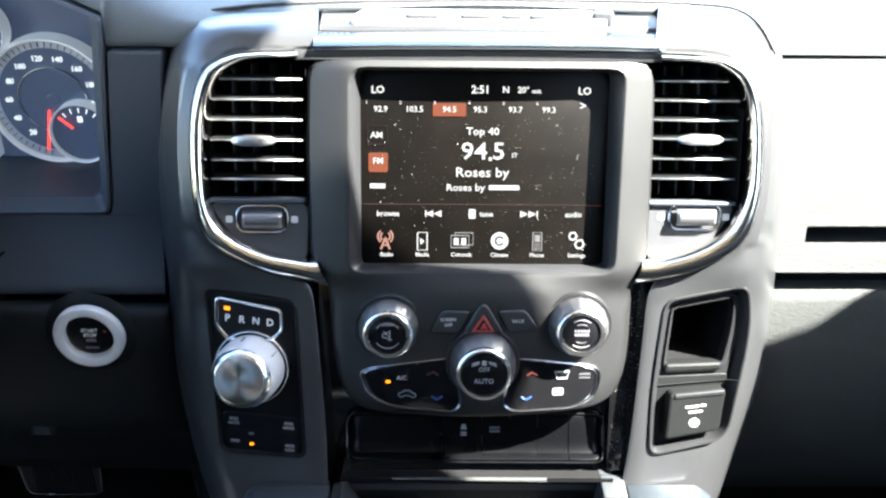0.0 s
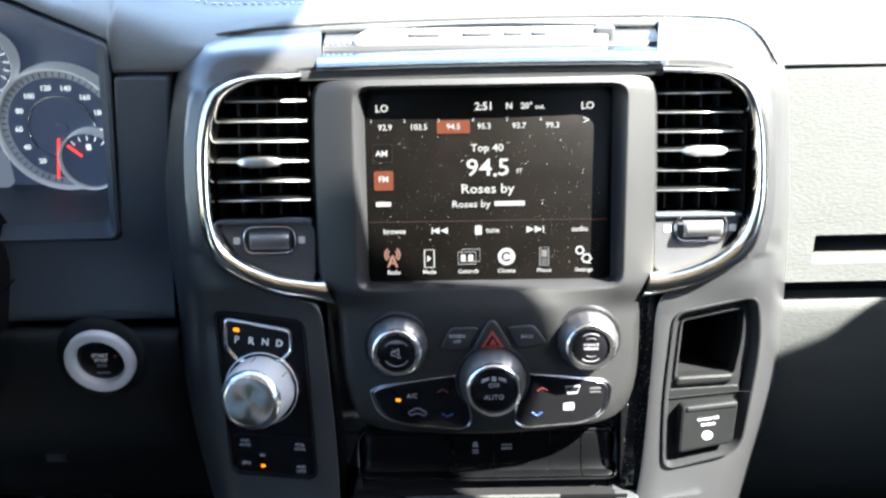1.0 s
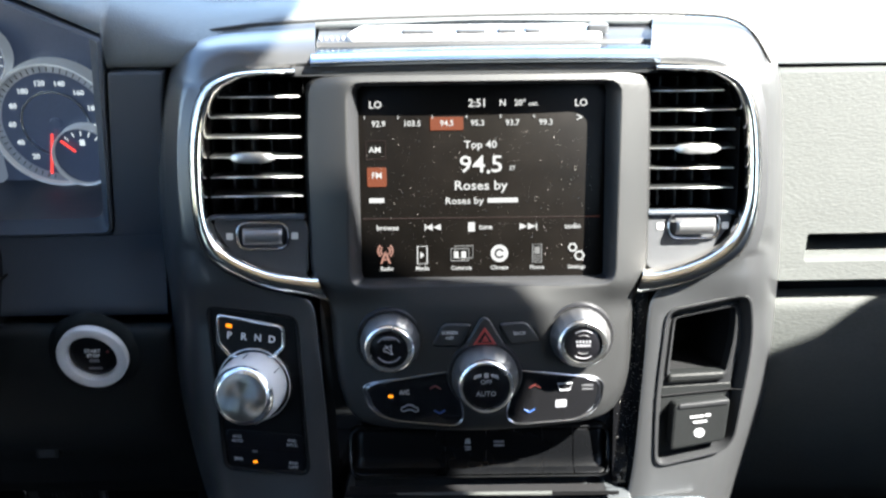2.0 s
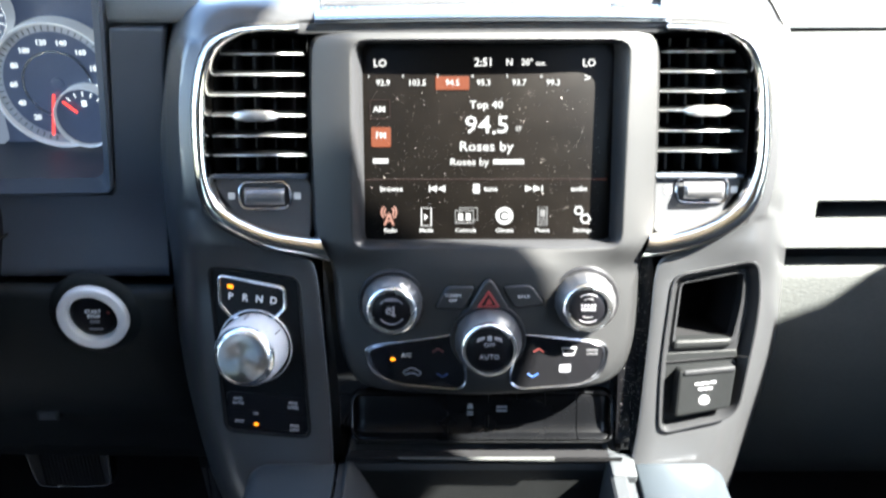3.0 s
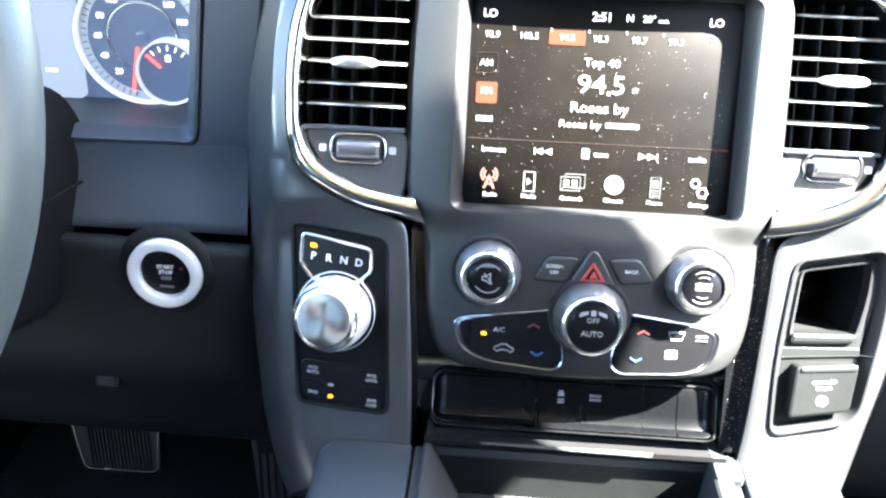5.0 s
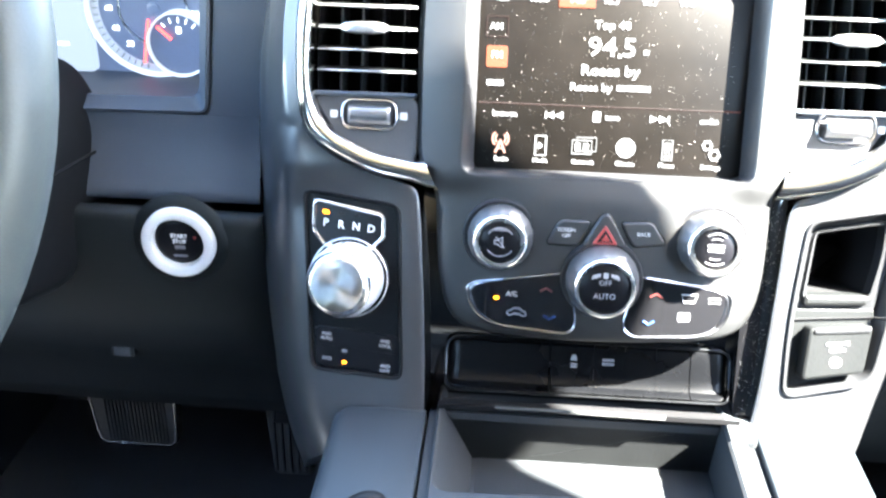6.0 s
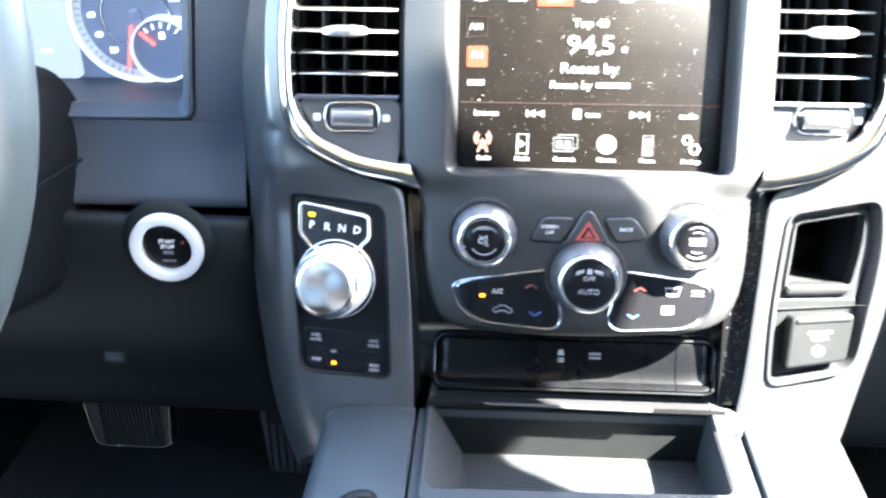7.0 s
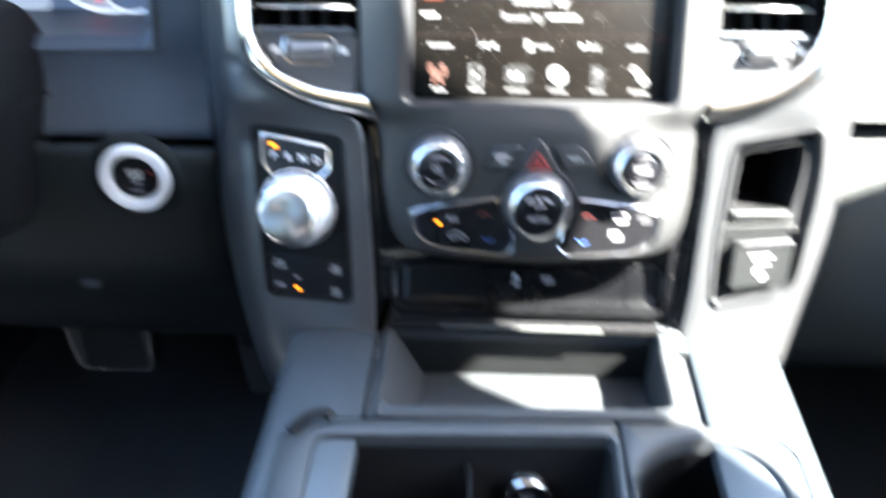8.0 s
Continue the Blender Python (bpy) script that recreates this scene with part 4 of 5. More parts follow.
bars([(-6.2, 6, 1.6, 0.9), (-2.4, 6, 1.6, 0.9), (1.4, 6.1, 1.6, 0.9), (6.4, 6.3, 2.2, 0.9), (-3.6, 1.7, 1.8, 0.9), (0.6, 1.7, 1.8, 0.9), (4.2, 1.8, 1.2, 0.9)], 165.5, -117.5, 0.0002, PRINT, outlet, 4)
part("plug_icon", loft([at(ellipse(0.165, -0.1245, 0.0042, 0.0036, 24), 0.001), at(ellipse(0.165, -0.1245, 0.0042, 0.0036, 24), 0.0002)], True, False, True), PRINT, outlet)
part("plug_detail", tube([(0.1634, 0.0, -0.1228), (0.1634, 0.0, -0.1255), (0.1666, 0.0, -0.1255), (0.1666, 0.0, -0.1228)], 0.0004, 6), DARK, outlet)

# ---- switch bank under the climate keys ----
bank = thing("switch_bank", "black switch bank with two printed keys above the tray", "switch panel", S)
x0, x1 = -0.1020, 0.0985
BP = [(0.037, -0.1262), (0.0300, -0.1272), (0.0278, -0.1292), (0.0270, -0.1330), (0.0264, -0.1400), (0.0258, -0.1480), (0.0250, -0.1540), (0.0230, -0.1572), (0.0180, -0.1590), (0.0166, -0.1603), (0.0180, -0.1616), (0.035, -0.1622)]


def bank_piece(a, b, r0, r1):
    """A length of the bank; its ends are rounded towards the front by r0 and r1."""
    xs = [a + r0 * (1 - math.cos(t)) for t in np.linspace(0, math.pi / 2, 5)] + [b - r1 * (1 - math.cos(t)) for t in np.linspace(math.pi / 2, 0, 5)]
    loops = []
    for i, x in enumerate(xs):
        d = (r0 - (x - a)) / r0 if x < a + r0 else (r1 - (b - x)) / r1 if x > b - r1 else 0
        k = math.sqrt(max(1 - d * d, 0.0))
        loops.append([(x, 0.037 + (y - 0.037) * (0.35 + 0.65 * k), -0.1445 + (z + 0.1445) * (0.72 + 0.28 * k)) for y, z in BP])
    return loft(loops, False, True, True)


part("blank_cover", bank_piece(x0, -0.0282, 0.010, 0.0006), BANKBLACK, bank)
cuts = [-0.0276, 0.0035, 0.0255, 0.0475, 0.0715]
for k, (a, b) in enumerate(zip(cuts, cuts[1:])):
    key = part("key", bank_piece(a, b - 0.00008, 0.00008, 0.00008), BANKBLACK, bank)
    if k == 0:
        part("icon", plate(mm((-12.5, -135), (-9.5, -135), (-8.6, -139), (-13.4, -139)), 0.0257, 0.028, 0.0001), PRINT, key)
        bars([(0, 0, 2.4, 0.6), (0, -2.0, 2.4, 0.6)], -11, -141.5, 0.0256, PRINT, key)
    if k == 1:
        bars([(0, 1.6, 4.2, 0.9), (0, -1.4, 4.2, 0.9)], 13.5, -139, 0.0257, GREYPRINT, key)
part("end_cover", bank_piece(0.0715, x1, 0.0006, 0.008), BANKBLACK, bank)
edge = corner([(x0 - 0.001, -0.1265), (x1 + 0.001, -0.1265), (x1 + 0.001, -0.1625), (x0 - 0.001, -0.1625)], 0.010, 6)
part("bank_edge", tube([(x, 0.0285 - 0.0035 * min(max((-0.128 - z) / 0.026, 0.0), 1.0) - 0.008 * min(max((-0.154 - z) / 0.006, 0.0), 1.0), z) for x, z in edge], 0.0010, 8, True), EDGE, bank, "thin satin edge")
part("under_bank", plate(mm((-112, -186), (104, -186), (104, -160), (-112, -160)), 0.0425, 0.06, 0.0005), VOID, bank)

# ---- centre console ----
CZ = 0.452
con = thing("centre_console", "grey painted centre console with lined tray, bin and cup holder", "centre console")


def wing(side):
    """Painted side panel: flat on top, rolled over to an upright flank."""
    prof = [(0.1145, CZ - 0.012), (0.1145, CZ - 0.001), (0.1155, CZ), (0.14, CZ + 0.0006), (0.170, CZ - 0.0002), (0.1755, CZ - 0.0012), (0.1792, CZ - 0.0045), (0.1812, CZ - 0.012), (0.184, 0.36), (0.19, 0.0)]
    loops = []
    for y, w in ((0.30, 0), (0.45, 0), (0.6, 0), (0.690, 0), (0.697, 0.0003), (0.7005, 0.0012), (0.7025, 0.0035)):
        loops.append([(side * (x - (w if x > 0.15 else 0)), y - (0.004 if x > 0.17 and y > 0.67 else 0), z - w * 0.6) for x, z in prof])
    return part("side_panel", loft(loops, False, False, False), WING, con, "satin grey painted side panel", 50)


wing(-1), wing(1)
# tray: rim, walls, ribbed liner
RIM = corner([(-0.1125, 0.600), (0.1125, 0.606), (0.1125, 0.7055), (-0.1125, 0.7055)], [0.008, 0.008, 0.002, 0.002], 5)
RIM2 = corner([(-0.1065, 0.604), (0.106, 0.611), (0.106, 0.738), (-0.1065, 0.738)], [0.006, 0.006, 0.002, 0.002], 5)
MOUTH = corner([(-0.1025, 0.6175), (0.0935, 0.6215), (0.0935, 0.735), (-0.1025, 0.735)], [0.010, 0.006, 0.004, 0.004], 5)
FLOOR = corner([(-0.081, 0.626), (0.0905, 0.629), (0.0905, 0.732), (-0.081, 0.732)], [0.008, 0.006, 0.003, 0.003], 5)
flat = lambda poly, z: [(x, y, z) for x, y in poly]
part("tray_gap", loft([flat(RIM, CZ - 0.011), flat(RIM, CZ - 0.0045), flat(RIM2, CZ - 0.0045)]), LINER, con)
part("tray_rim", loft([flat(RIM2, CZ - 0.006), flat(RIM2, CZ - 0.0005), flat(inset(RIM2, 0.0015), CZ + 0.0012), flat(inset(MOUTH, -0.002), CZ + 0.0008), flat(MOUTH, CZ - 0.001), flat(FLOOR, 0.4065)]), LINER, con, "grey moulded tray rim", 30)
liner = part("tray_liner", loft([flat(FLOOR, 0.404), flat(FLOOR, 0.4058)], True, True, True), LINER, con, "ribbed grey rubber tray liner")
rib = None
for k in range(34):
    y = 0.6315 + k * 0.0026
    if rib is None:
        rib = part("rib", box(-0.078, 0.087, -0.0005, 0.0005, 0, 0.0008, 0.0003), LINER, liner)
        rib.matrix_basis = Matrix.Translation((0, y, 0.4057))
    else:
        same("rib", rib, Matrix.Translation((0, y, 0.4057)), liner)
# only the sunlit part of the lip: its ends follow the shadow's edge
part("back_lip", loft([[(x, y - 0.009, 0.459 - h * k) for y, k in ((0.7090, 0), (0.7078, 0), (0.7070, 0.2), (0.7066, 0.8), (0.7072, 1), (0.7090, 1))] for x, h in ((-0.066, 0.0003), (-0.03, 0.001), (0.02, 0.002), (0.049, 0.0027), (0.0525, 0.0025))], True, True, True), GLOVE, con, "narrow pale lip under the switch bank, cut to its sunlit part")
part("tray_shelf", loft([[(x, y, z) for y, z in ((0.6998, 0.4586), (0.7012, 0.4545), (0.7160, 0.4520), (0.7160, 0.4500), (0.6998, 0.4548))] for x in (-0.106, 0.104)], True, True, True), VOID, con)
part("tray_back_wall", box(-0.106, 0.104, 0.7070, 0.7090, 0.39, 0.4520, 0.0006), POCKETGREY, con)
part("corner_block", box(0.0945, 0.1135, 0.684, 0.708, 0.44, 0.4545, 0.002), LINER, con)
# bin and cup holder module
MZ = CZ + 0.004
outer_l = corner([(-0.163, 0.36), (0.0545, 0.36), (0.0545, 0.6035), (-0.10, 0.6005), (-0.140, 0.596), (-0.163, 0.578)], [0.002, 0.0005, 0.0005, 0.05, 0.012, 0.012], 5)
bin_mouth = corner([(-0.138, 0.40), (0.0475, 0.40), (0.0505, 0.5895), (-0.141, 0.5815)], 0.008, 5)
cb = (-0.045, 0.5)
o, i = by_angle(outer_l, cb, 128), by_angle(bin_mouth, cb, 128)
part("bin_frame", loft([flat(o, CZ - 0.01), flat(o, MZ - 0.002), flat(inset(o, 0.002), MZ), flat(inset(i, -0.004), MZ + 0.0008), flat(inset(i, -0.001), MZ), flat(i, MZ - 0.003), flat(inset(i, 0.001), MZ - 0.009)]), LINER, con, "grey moulded frame round the bin", 50)
catch = smooth_line([(-0.158, 0.583, MZ + 0.0005), (-0.152, 0.590, MZ + 0.0035), (-0.144, 0.5955, MZ + 0.0055), (-0.136, 0.598, MZ + 0.0045), (-0.1325, 0.5965, MZ + 0.001)], 5)
part("bin_catch", tube(catch, 0.0042, 10, side=(0, 0, 1), flat=0.7), DARK, con, "black rounded catch")
part("bin_lining", loft([flat(inset(i, 0.0008), MZ - 0.0085), flat(inset(i, 0.008), MZ - 0.12)], True, False, True), VOID, con, "deep black bin")
part("bin_divider", box(-0.0415, -0.040, 0.42, 0.58, MZ - 0.11, MZ - 0.02, 0.0006), DARK, con)
sock = part("bin_socket", lathe([(0.0150, -0.004), (0.0150, 0.004), (0.0138, 0.0055), (0.0125, 0.005), (0.0115, 0.001), (0.004, 0.0005)], 40), RIMCHROME, con, "round socket in the bin wall")
sock.matrix_basis = Matrix.Translation((-0.003, 0.579, MZ - 0.043))
part("socket_cap", lathe([(0.0118, -0.001), (0.0118, 0.0036), (0.010, 0.0045), (0.003, 0.0048)], 36), DARK, sock)
bars([(0, 1.2, 5, 1.0), (0, -2.2, 4, 1.0)], 0, 0, -0.005, GREYPRINT, sock)
outer_r = corner([(0.0555, 0.36), (0.162, 0.36), (0.162, 0.578), (0.148, 0.5985), (0.10, 0.603), (0.0555, 0.6035)], [0.0005, 0.002, 0.014, 0.012, 0.05, 0.0005], 5)
cup = [(0.1055 + 0.0445 * math.cos(a), 0.5445 + 0.0455 * math.sin(a)) for a in np.linspace(0, 2 * math.pi, 64, endpoint=False)]
cc = (0.1055, 0.5445)
o, i = by_angle(outer_r, cc, 128), by_angle(cup, cc, 128)
part("cup_frame", loft([flat(o, CZ - 0.01), flat(o, MZ - 0.002), flat(inset(o, 0.002), MZ), flat(inset(i, -0.003), MZ + 0.0006), flat(i, MZ - 0.0015), flat(inset(i, 0.002), MZ - 0.02)]), LINER, con, "grey moulded frame round the cup holder", 50)
part("cup_well", loft([flat(inset(i, 0.0015), MZ - 0.012), flat(inset(i, 0.006), MZ - 0.085)], True, False, True), DARK, con, "round black cup holder")
part("body_core", box(-0.18, 0.18, -0.2, 0.36, 0.0, CZ - 0.004, 0.01), DARK, con)
part("module_gap", loft([flat(corner([(-0.1665, 0.355), (0.1655, 0.355), (0.1655, 0.58), (0.150, 0.603), (-0.10, 0.6035), (-0.143, 0.6), (-0.1665, 0.58)], 0.006, 4), z) for z in (CZ - 0.02, CZ + 0.0012)], True, False, False), DARK, con)

# ---- dashboard ----
dash = thing("dashboard", "dark grey grained dashboard with stitched pad, partly sunlit", "dashboard")


def brow(x):
    """Height of the lower edge of the hood over the instruments."""
    return 0.7815 + 0.475 * min(max(-0.2740 - x, 0.0), 0.10) + 0.1 * max(-0.3785 - x, 0.0)


def crown(x):
    """Height of the top of the pad."""
    t = min(max((-0.2 - x) / 0.12, 0.0), 1.0)
    return 0.7895 + 0.026 * t * t * (3 - 2 * t) + 0.4 * max(-0.33 - x, 0.0) * (1 if x > -0.3785 else 0) + (0.0194 + 0.1 * (-0.3785 - x) if x <= -0.3785 else 0)


def top_pad():
    def driver(x):
        c, z = crown(x), 0.7585
        if x < -0.2740:
            z = brow(x)
            return [(0.90, z + 0.004), (0.828, z - 0.001), (0.8215, z + 0.002), (0.8225, z + 0.006), (0.832, max(c - 0.009, z + 0.010)), (0.855, max(c - 0.001, z + 0.014))]
        return [(0.84, z - 0.001), (0.8225, z), (0.8212, z + 0.004), (0.8232, z + 0.015), (0.8290, c - 0.0135), (0.846, c - 0.003)]

    middle = [(0.87, 0.765), (0.852, 0.774), (0.8485, 0.780), (0.850, 0.785), (0.856, 0.788), (0.868, 0.7895)]
    rear = lambda c: [(0.903, c), (0.9055, c - 0.0012), (0.908, c), (1.15, 0.79), (1.34, 0.785)]
    passenger = [(0.892, 0.734), (0.887, 0.7365), (0.8875, 0.740), (0.893, 0.746), (0.902, 0.753), (0.915, 0.763), (0.934, 0.776), (0.96, 0.786), (1.0, 0.79), (1.15, 0.79), (1.34, 0.785)]
    blend = lambda a, b, t: [(p[0] + (q[0] - p[0]) * t, p[1] + (q[1] - p[1]) * t) for p, q in zip(a, b)]
    loops = []
    xs = [-0.72, -0.65, -0.55, -0.45, -0.3786, -0.3784, -0.36, -0.33, -0.31, -0.29, -0.2741, -0.2739, -0.27, -0.26, -0.25, -0.24, -0.23, -0.22, -0.21, -0.2, -0.19, -0.18, -0.17, -0.15, -0.1, 0, 0.1, 0.15, 0.16, 0.17, 0.18, 0.19, 0.2, 0.21, 0.23, 0.26, 0.3, 0.4, 0.5, 0.6, 0.72]
    for x in xs:
        if x > 0:
            t = min(max((x - 0.15) / 0.05, 0.0), 1.0)
            row = blend(middle + rear(0.7895), passenger, t * t * (3 - 2 * t))
        else:
            t = min(max((-0.155 - x) / 0.05, 0.0), 1.0)
            row = blend(middle + rear(crown(x)), driver(x) + rear(crown(x)), t * t * (3 - 2 * t))
        loops.append([(x, y, z) for y, z in row])
    return loft(loops, False)


part("top_pad", top_pad(), DASH, dash, "soft grained top pad", 70)
for k in range(64):
    x = -0.45 + k * 0.0062
    c = crown(x)
    part("stitch", tube([(x, 0.8995, c + 0.0004), (x + 0.004, 0.8995, crown(x + 0.004) + 0.0004)], 0.0006, 6, side=(0, 0, 1)), THREAD, dash)
# panel beside and below the instruments
LP = corner([(-0.2740, 0.7555), (-0.2910, 0.622), (-0.62, 0.620), (-0.62, 0.6175), (-0.2495, 0.6175), (-0.2335, 0.7555)], [0.003, 0.008, 0.002, 0.0005, 0.0005, 0.003], 4)
lean = lambda z: -0.22 * max(0.618 - z, 0.0)
part("panel_foot", loft([[(x, y, z) for y, z in ((0.8215, 0.6225), (0.8196, 0.6222), (0.8193, 0.615), (0.8180, 0.605), (0.8145, 0.591), (0.8085, 0.576), (0.8045, 0.5665), (0.8025, 0.5605), (0.8035, 0.5582), (0.808, 0.5570), (0.86, 0.556))] for x in (-0.62, -0.4, -0.2525)], False), PANEL, dash, "", 60)
panel = [[(x, y + lean(z), z) for x, y, z in loop] for loop in (at(LP, 0.88), at(LP, 0.8222), at(inset(LP, 0.0006), 0.8206), at(inset(LP, 0.002), 0.820))]
part("instrument_panel", loft(panel, True, True, True), PANEL, dash, "smooth dark panel beside the instruments")
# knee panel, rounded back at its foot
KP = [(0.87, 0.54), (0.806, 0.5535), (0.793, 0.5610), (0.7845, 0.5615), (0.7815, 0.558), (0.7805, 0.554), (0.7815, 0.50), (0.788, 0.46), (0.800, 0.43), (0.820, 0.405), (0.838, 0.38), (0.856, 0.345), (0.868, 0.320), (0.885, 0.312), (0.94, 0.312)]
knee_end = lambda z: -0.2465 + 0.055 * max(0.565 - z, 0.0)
part("knee_panel", loft([[(-0.62 + (knee_end(z) + 0.62) * k / 13, y + 0.012 * max(0.2 - 0.029 * k, 0) + (0.003 if k == 13 else 0), z - 0.0004 * k) for y, z in KP] for k in (0, 1, 2, 3, 4, 5, 6, 7, 8, 9, 10, 11, 12, 12.9, 13)], False), KNEE, dash, "grained knee panel with the footwell's shade put into its colour", 60)
part("gap_backing", box(-0.275, -0.19, 0.868, 0.878, 0.3, 0.77, 0.002), VOID, dash)
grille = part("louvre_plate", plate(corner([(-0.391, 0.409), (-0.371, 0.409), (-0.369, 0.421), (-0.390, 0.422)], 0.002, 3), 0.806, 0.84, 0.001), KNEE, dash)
for k in range(5):
    part("louvre", box(-0.388, -0.374, 0.8052, 0.808, 0.411 + 0.0022 * k, 0.4118 + 0.0022 * k, 0.0003), DARKPRINT, grille)

# passenger side
LEAN = lambda z: 0.795 + 0.55 * (z - 0.581)
RP = corner([(0.205, 0.7325), (0.80, 0.7365), (0.80, 0.6215), (0.2615, 0.6185), (0.2588, 0.6005), (0.80, 0.6035), (0.80, 0.588), (0.205, 0.585)], [0.002, 0.002, 0.002, 0.002, 0.002, 0.002, 0.002, 0.002], 3)
sheet = [[(x, y + LEAN(z) - 0.004 * math.sin(math.pi * (z - 0.58) / 0.155), z) for x, y, z in loop] for loop in (at(RP, 0.03), at(RP, 0.0015), at(inset(RP, 0.0012), 0.0))]
part("upper_glove_door", loft(sheet, True, True, True), GLOVE, dash, "grained upper glove box door with slot handle")
part("slot_back", box(0.25, 0.72, 0.842, 0.855, 0.58, 0.635, 0.002), DARK, dash)
part("slot_ledge", loft([[(x, y, z + 0.0055 * (x - 0.2588)) for y, z in ((0.842, 0.6035), (0.830, 0.6032), (0.815, 0.6022), (0.8075, 0.6008), (0.8062, 0.5996), (0.815, 0.597))] for x in (0.2575, 0.3, 0.5, 0.72)], False), GLOVE, dash)
part("door_gap", box(0.205, 0.72, 0.815, 0.87, 0.555, 0.584, 0.002), VOID, dash)
GP = [(0.85, 0.5685), (0.806, 0.5685), (0.799, 0.565), (0.796, 0.558), (0.787, 0.52), (0.783, 0.48), (0.788, 0.44), (0.81, 0.37), (0.84, 0.32), (0.88, 0.30), (0.96, 0.30)]
part("lower_glove_door", loft([[(x, y, z + 0.003 * (x - 0.2) / 0.5) for y, z in GP] for x in (0.2, 0.208, 0.3, 0.4, 0.5, 0.6, 0.72)], False), GLOVE, dash, "grained lower glove box door, half in shadow", 60)
part("dash_core", box(-0.7, 0.7, 0.90, 1.2, 0.34, 0.60, 0.01), VOID, dash)
part("stack_core", box(-0.2, 0.19, 0.80, 0.95, 0.1, 0.55, 0.01), VOID, dash)

# ---- start button ----
start = thing("start_button", "round black engine start button with broad silver ring", "start button", pose(-0.309, 0.7785, 0.5365) @ Matrix.Diagonal((1.09, 1, 1.09, 1)))
part("bezel_ring", lathe([(0.0258, -0.003), (0.0258, 0.0045), (0.0251, 0.0062), (0.0238, 0.0068), (0.0196, 0.0066), (0.0184, 0.0060), (0.0180, 0.0040), (0.0178, -0.002)], 64, cap=False), SILVER, start, "broad silver ring")
face = part("button_face", lathe([(0.0178, -0.001), (0.0166, 0.0), (0.0150, 0.0022), (0.0140, 0.0026), (0.006, 0.0026)], 48), FACE, start, "black push button")
for k, txt in enumerate(("START", "STOP")):
    words(txt, 2.9, 0.5, 4.6 - 4.1 * k, -0.0029, GEARPRINT, face)
bars([(0, 0, 3.6, 1.3), (0, -6.5, 5, 0.8)], 0.5, -3.8, -0.0029, GREYPRINT, face)
part("button_lamp", lathe([(0.0012, 0.0026), (0.0012, 0.003)], 12, 0.0115, 0.004), REDPRINT, start, "dim red lamp")
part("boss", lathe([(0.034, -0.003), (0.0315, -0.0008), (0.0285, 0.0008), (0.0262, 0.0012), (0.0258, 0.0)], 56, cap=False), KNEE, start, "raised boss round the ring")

# ---- instrument cluster ----
clus = thing("instrument_cluster", "instrument cluster with chrome-ringed speedometer and fuel gauge, faintly lit", "instrument cluster")
OPEN = corner([(-0.2740, 0.7805), (-0.2910, 0.624), (-0.60, 0.620), (-0.60, 0.850), (-0.3785, 0.828)], [0.004, 0.008, 0.004, 0.01, 0.02], 5)
INN = corner([(-0.2860, 0.7835), (-0.3010, 0.632), (-0.59, 0.629), (-0.59, 0.851), (-0.3805, 0.829)], [0.004, 0.010, 0.004, 0.01, 0.02], 5)
BACK = corner([(-0.2925, 0.79), (-0.3045, 0.6085), (-0.585, 0.607), (-0.585, 0.853), (-0.3805, 0.833)], [0.004, 0.010, 0.004, 0.01, 0.02], 5)
part("cluster_frame", loft([at(OPEN, 0.835), [(x, y + lean(z), z) for x, y, z in at(OPEN, 0.8185)], [(x, y + lean(z), z) for x, y, z in at(inset(OPEN, 0.002), 0.817)], at(INN, 0.832), at(BACK, 0.955), at(BACK, 0.972)]), PANEL, clus, "moulded dark frame", 30)
part("backing", plate(corner([(-0.60, 0.59), (-0.26, 0.59), (-0.26, 0.86), (-0.60, 0.86)], 0.002, 2), 0.969, 0.99, 0.001), DIAL, clus)


def gauge(cx, cz, r, name, y=0.90):
    g = part(name, lathe([(r, -0.012), (r, 0.004), (r * 0.985, 0.0065), (r * 0.955, 0.006), (r * 0.94, 0.002)], 72, cap=False), SCALE, clus, "chrome-ringed gauge, a faint glow standing in for light on the ring")
    g.matrix_basis = Matrix.Translation((cx, y, cz))
    return g


R0 = 0.0585
sp = gauge(-0.3770, 0.6675, R0, "speedometer", 0.957)
part("scale_ring", lathe([(R0 * 0.95, 0.001), (R0 * 0.82, 0.0)], 64, cap=False), SCALEGREY, sp, "grey outer scale ring")
part("dial_face", lathe([(R0 * 0.82, 0.0), (R0 * 0.52, -0.0015), (R0 * 0.515, -0.0005)], 64, cap=False), DIAL, sp, "blue-black dial")
part("inner_ring", lathe([(R0 * 0.53, -0.002), (R0 * 0.53, 0.0006), (R0 * 0.505, 0.0006), (R0 * 0.50, -0.002)], 64, cap=False), RIMCHROME, sp)
part("centre_disc", lathe([(R0 * 0.505, -0.0006), (R0 * 0.3, -0.001)], 48), DIAL, sp)
part("hub", lathe([(0.006, -0.001), (0.0055, 0.0005), (0.003, 0.0008)], 32), DIAL, sp)
for k in range(11):
    a = radians(232.5 - k * 26.3)
    words(str(20 * (k + 1)), 4.9, 1000 * R0 * 0.665 * math.cos(a), 1000 * R0 * 0.665 * math.sin(a), -0.0008, GAUGE, sp)
tick = None
for k in range(45):
    a = radians(259 - k * 6.575)
    m = Matrix.Rotation(-a, 4, "Y") @ Matrix.Translation((R0 * 0.875, -0.0012, 0))
    if tick is None:
        tick = part("tick", box(-0.0022, 0.0022, -0.0003, 0.0003, -0.0003, 0.0003, 0.0001), DARK, sp)
        tick.matrix_basis = m
    else:
        same("tick", tick, m, sp)
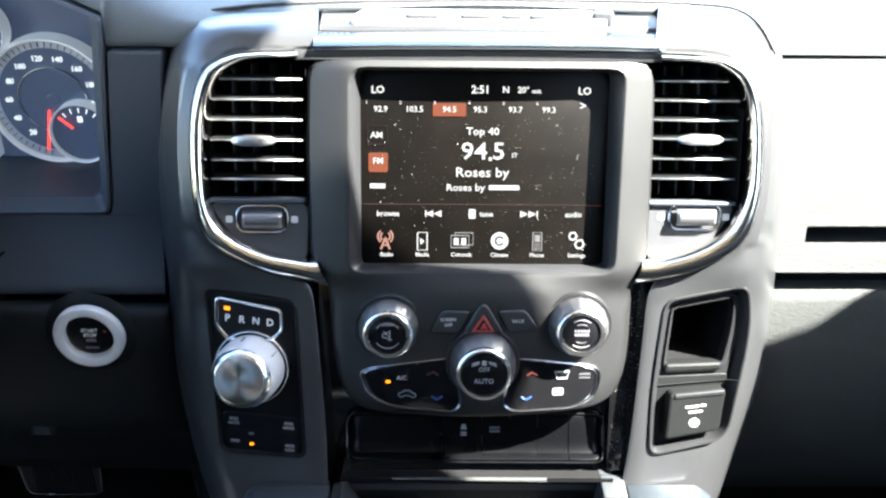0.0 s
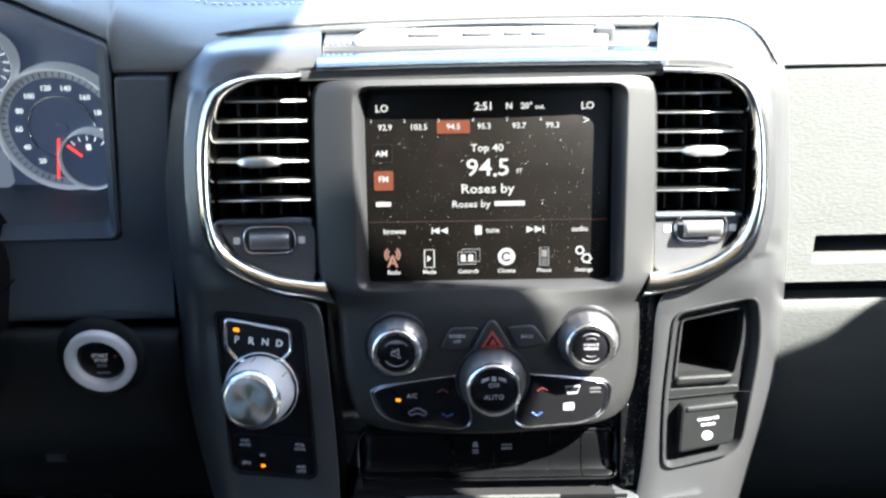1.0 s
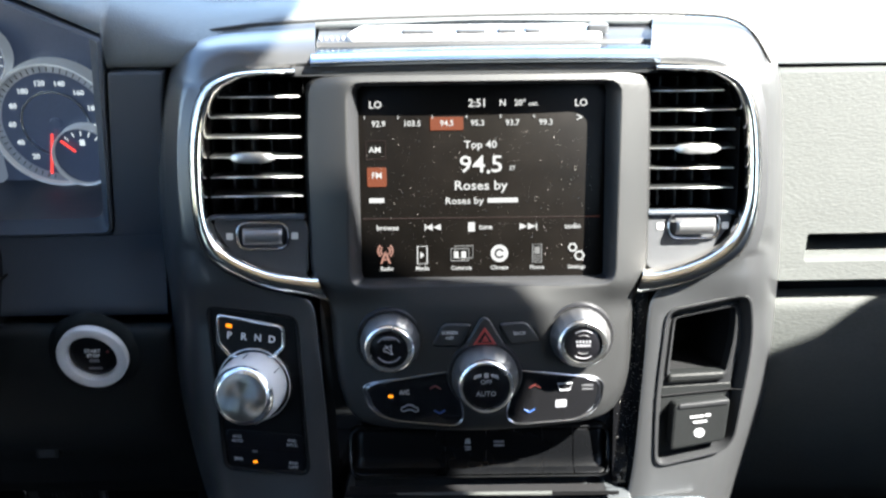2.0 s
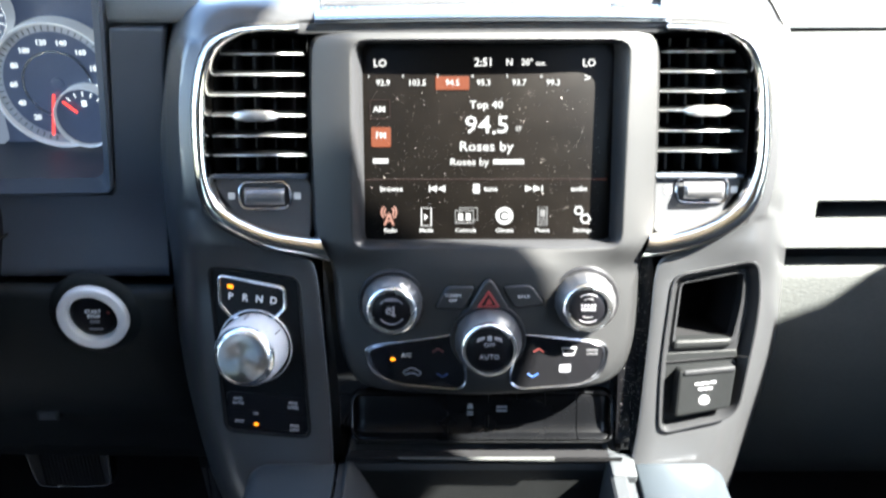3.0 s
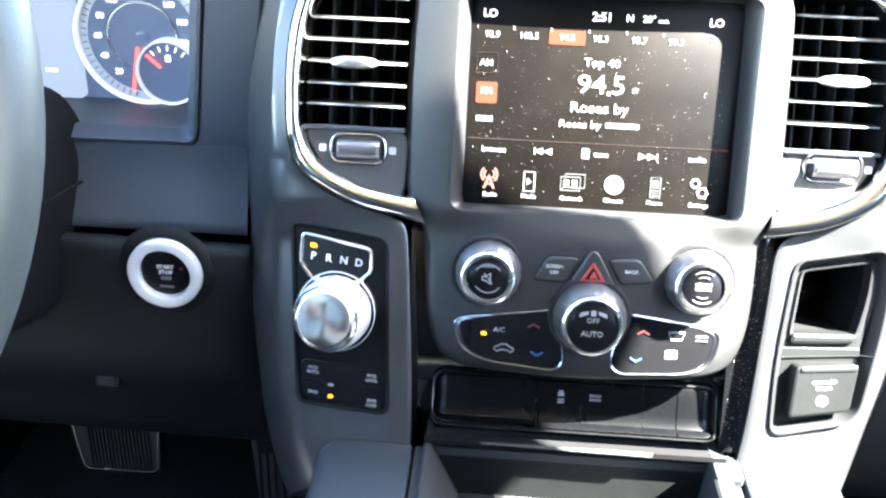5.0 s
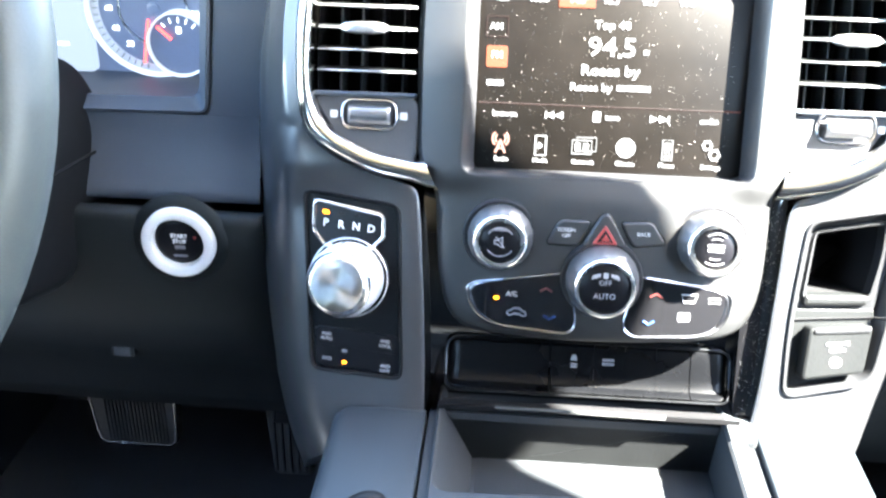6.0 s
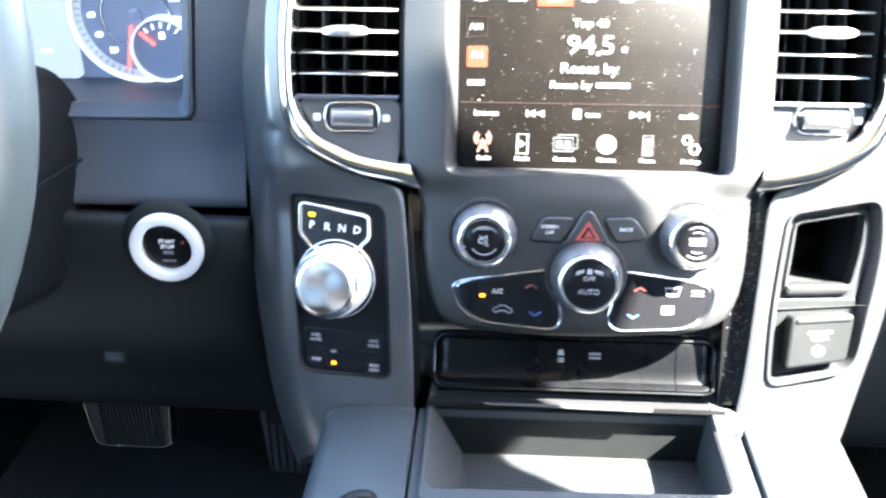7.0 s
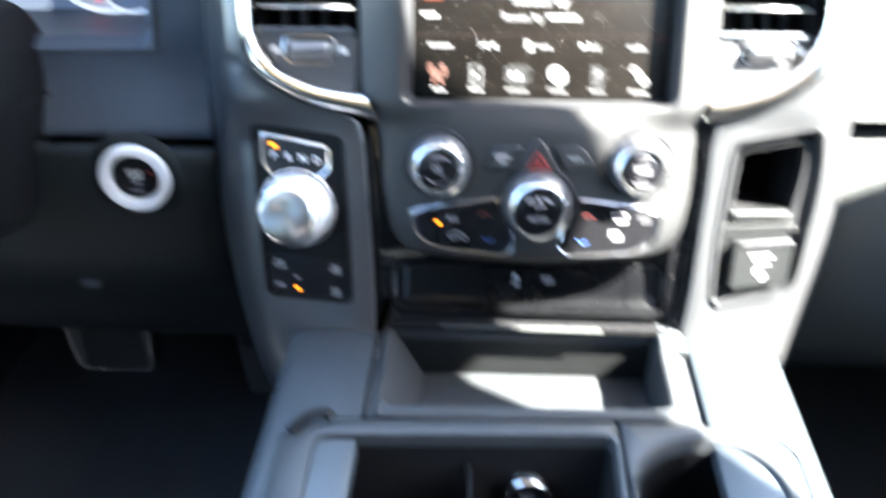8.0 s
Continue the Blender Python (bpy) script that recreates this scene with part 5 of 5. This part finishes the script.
part("needle", tube([(-0.0035, -0.0045, -0.008), (-0.0110, -0.0045, -0.0460)], 0.0012, 6), NEEDLE, sp, "red needle at zero")
fu = gauge(-0.3530, 0.6405, 0.0255, "fuel_gauge", 0.949)
fu.scale = (1.1, 1, 1.1)
part("dial_face", lathe([(0.0242, 0.001), (0.0240, -0.001), (0.01, -0.0015)], 48), DIAL, fu)
for a in (130, 110, 90, 70, 50):
    part("tick", tube([(0.017 * math.cos(radians(a)), -0.001, 0.017 * math.sin(radians(a))), (0.021 * math.cos(radians(a)), -0.001, 0.021 * math.sin(radians(a)))], 0.0005, 6), GAUGE, fu)
part("pump_icon", plate(corner(mm((-2.6, 8), (1.4, 8), (1.4, 13), (-2.6, 13)), 0.0005, 2), 0.0004, 0.0012, 0.0001), GAUGE, fu)
part("needle", tube([(-0.006, -0.003, 0.004), (-0.0165, -0.003, 0.0135)], 0.0011, 6), NEEDLE, fu, "red fuel needle")
te = gauge(-0.4330, 0.7310, 0.0255, "temperature_gauge", 0.953)
te.scale = (1.1, 1, 1.1)
part("dial_face", lathe([(0.0242, 0.001), (0.0240, -0.001), (0.01, -0.0015)], 48), DIAL, te)
for a in (20, 0, -20, -40):
    part("tick", tube([(r * math.cos(radians(a)), -0.001, r * math.sin(radians(a))) for r in (0.017, 0.0215)], 0.0005, 6), GAUGE, te)
info = part("info_screen", plate(corner([(-0.545, 0.609), (-0.437, 0.609), (-0.437, 0.703), (-0.545, 0.703)], 0.004, 3), 0.960, 0.975, 0.001), glow("info_screen_blue", (0.62, 0.75, 1.0), 0.011), clus, "pale blue lit information screen")
bars([(0, 0, 5, 1.2)], -463, 634, 0.9595, GAUGE, info)

# ---- steering wheel and column ----
sw = thing("steering_wheel", "grey leather steering wheel rim", "steering wheel", pose(-0.4170, 0.455, 0.752, -24, 0, 0))
n, loops = 96, []
for k in range(n + 1):
    a = 2 * math.pi * k / n
    c = Vector((math.cos(a), 0, math.sin(a)))
    loops.append([c * (0.178 + 0.0155 * math.cos(b)) + Vector((0, 0.0185 * math.sin(b), 0)) for b in np.linspace(0, 2 * math.pi, 18, endpoint=False)])
part("rim", loft(loops), LEATHER, sw, "grey leather covered rim", 60)
part("rim_seam", tube([(0.162 * math.cos(a), 0, 0.162 * math.sin(a)) for a in np.linspace(0, 2 * math.pi, 96, endpoint=False)], 0.0012, 6, True), DARK, sw)
hub = part("hub", lathe([(0.085, -0.07), (0.088, 0.0), (0.08, 0.03), (0.05, 0.042), (0.02, 0.045)], 40), PANEL, sw, "dark airbag hub")
for a in (184, 270, -4):
    ob = part("spoke", loft([[(x, 0.01 + 0.012 * s * 0.8 - 0.1 * max(0.1 - x, 0) * 0, s2 * w) for s, s2 in ((-1, -0.8), (-1, 0.8), (1, 0.8), (1, -0.8))] for x, w in ((0.06, 0.03), (0.11, 0.022), (0.168, 0.018))], True, True, True), PANEL, sw)
    ob.matrix_basis = Matrix.Rotation(radians(-a), 4, "Y")
col = thing("steering_column", "black plastic steering column cover", "steering column")
loops = []
for y, w, h, zc in ((0.64, 0.040, 0.055, 0.60), (0.66, 0.052, 0.068, 0.597), (0.70, 0.060, 0.080, 0.592), (0.76, 0.064, 0.085, 0.580), (0.84, 0.066, 0.086, 0.572)):
    loops.append([(-0.447 + x, y, zc + z) for x, z in corner([(-w, -h), (w * 0.8, -h), (w, h * 0.5), (w * 0.7, h), (-w, h)], 0.022, 5)])
part("cover", loft(loops, True, True, True), DARK, col, "", 45)
part("shaft", tube([(-0.417, 0.48, 0.735), (-0.445, 0.66, 0.62)], 0.02, 16, side=(1, 0, 0)), DARK, col)
part("cover_seam", tube([(-0.3865, 0.71, 0.60), (-0.3830, 0.76, 0.597), (-0.381, 0.82, 0.590)], 0.0012, 6, side=(0, 0, 1)), VOID, col)

# ---- pedals ----
brake = thing("brake_pedal", "wide black ribbed brake pedal in the dark footwell", "pedal", pose(-0.4700, 1.0, 0.196, 0, 0, 0))
part("pad", plate(corner(mm((-52, 44), (52, 44), (47, -36), (-44, -36)), 0.012, 6), -0.006, 0.012, 0.004), RUBBER, brake)
for k in range(17):
    x = -0.032 + k * 0.0042
    part("rib", box(x, x + 0.0022, -0.0085, -0.004, -0.031, 0.040, 0.0008), RUBBER, brake)
part("trim_edge", tube(at(corner(mm((-50, 42), (50, 42), (45, -34), (-42, -34)), 0.012, 6), -0.0062), 0.0012, 6, True), RIMCHROME, brake, "thin metal edge")
part("arm", box(-0.008, 0.008, 0.012, 0.03, 0.0, 0.32, 0.003), DARK, brake)
gas = thing("accelerator_pedal", "slim black ribbed accelerator pedal", "pedal", pose(-0.293, 1.0, 0.175, 0, 0, 0))
part("pad", plate(corner(mm((-27, 52), (24, 52), (24, -46), (-20, -46)), 0.008, 5), -0.005, 0.012, 0.003), RUBBER, gas)
for k in range(5):
    x = -0.019 + k * 0.0085
    part("rib", box(x, x + 0.0035, -0.0078, -0.003, -0.040, 0.046, 0.0008), LINER, gas)
part("arm", box(-0.006, 0.006, 0.012, 0.03, 0.0, 0.30, 0.003), DARK, gas)
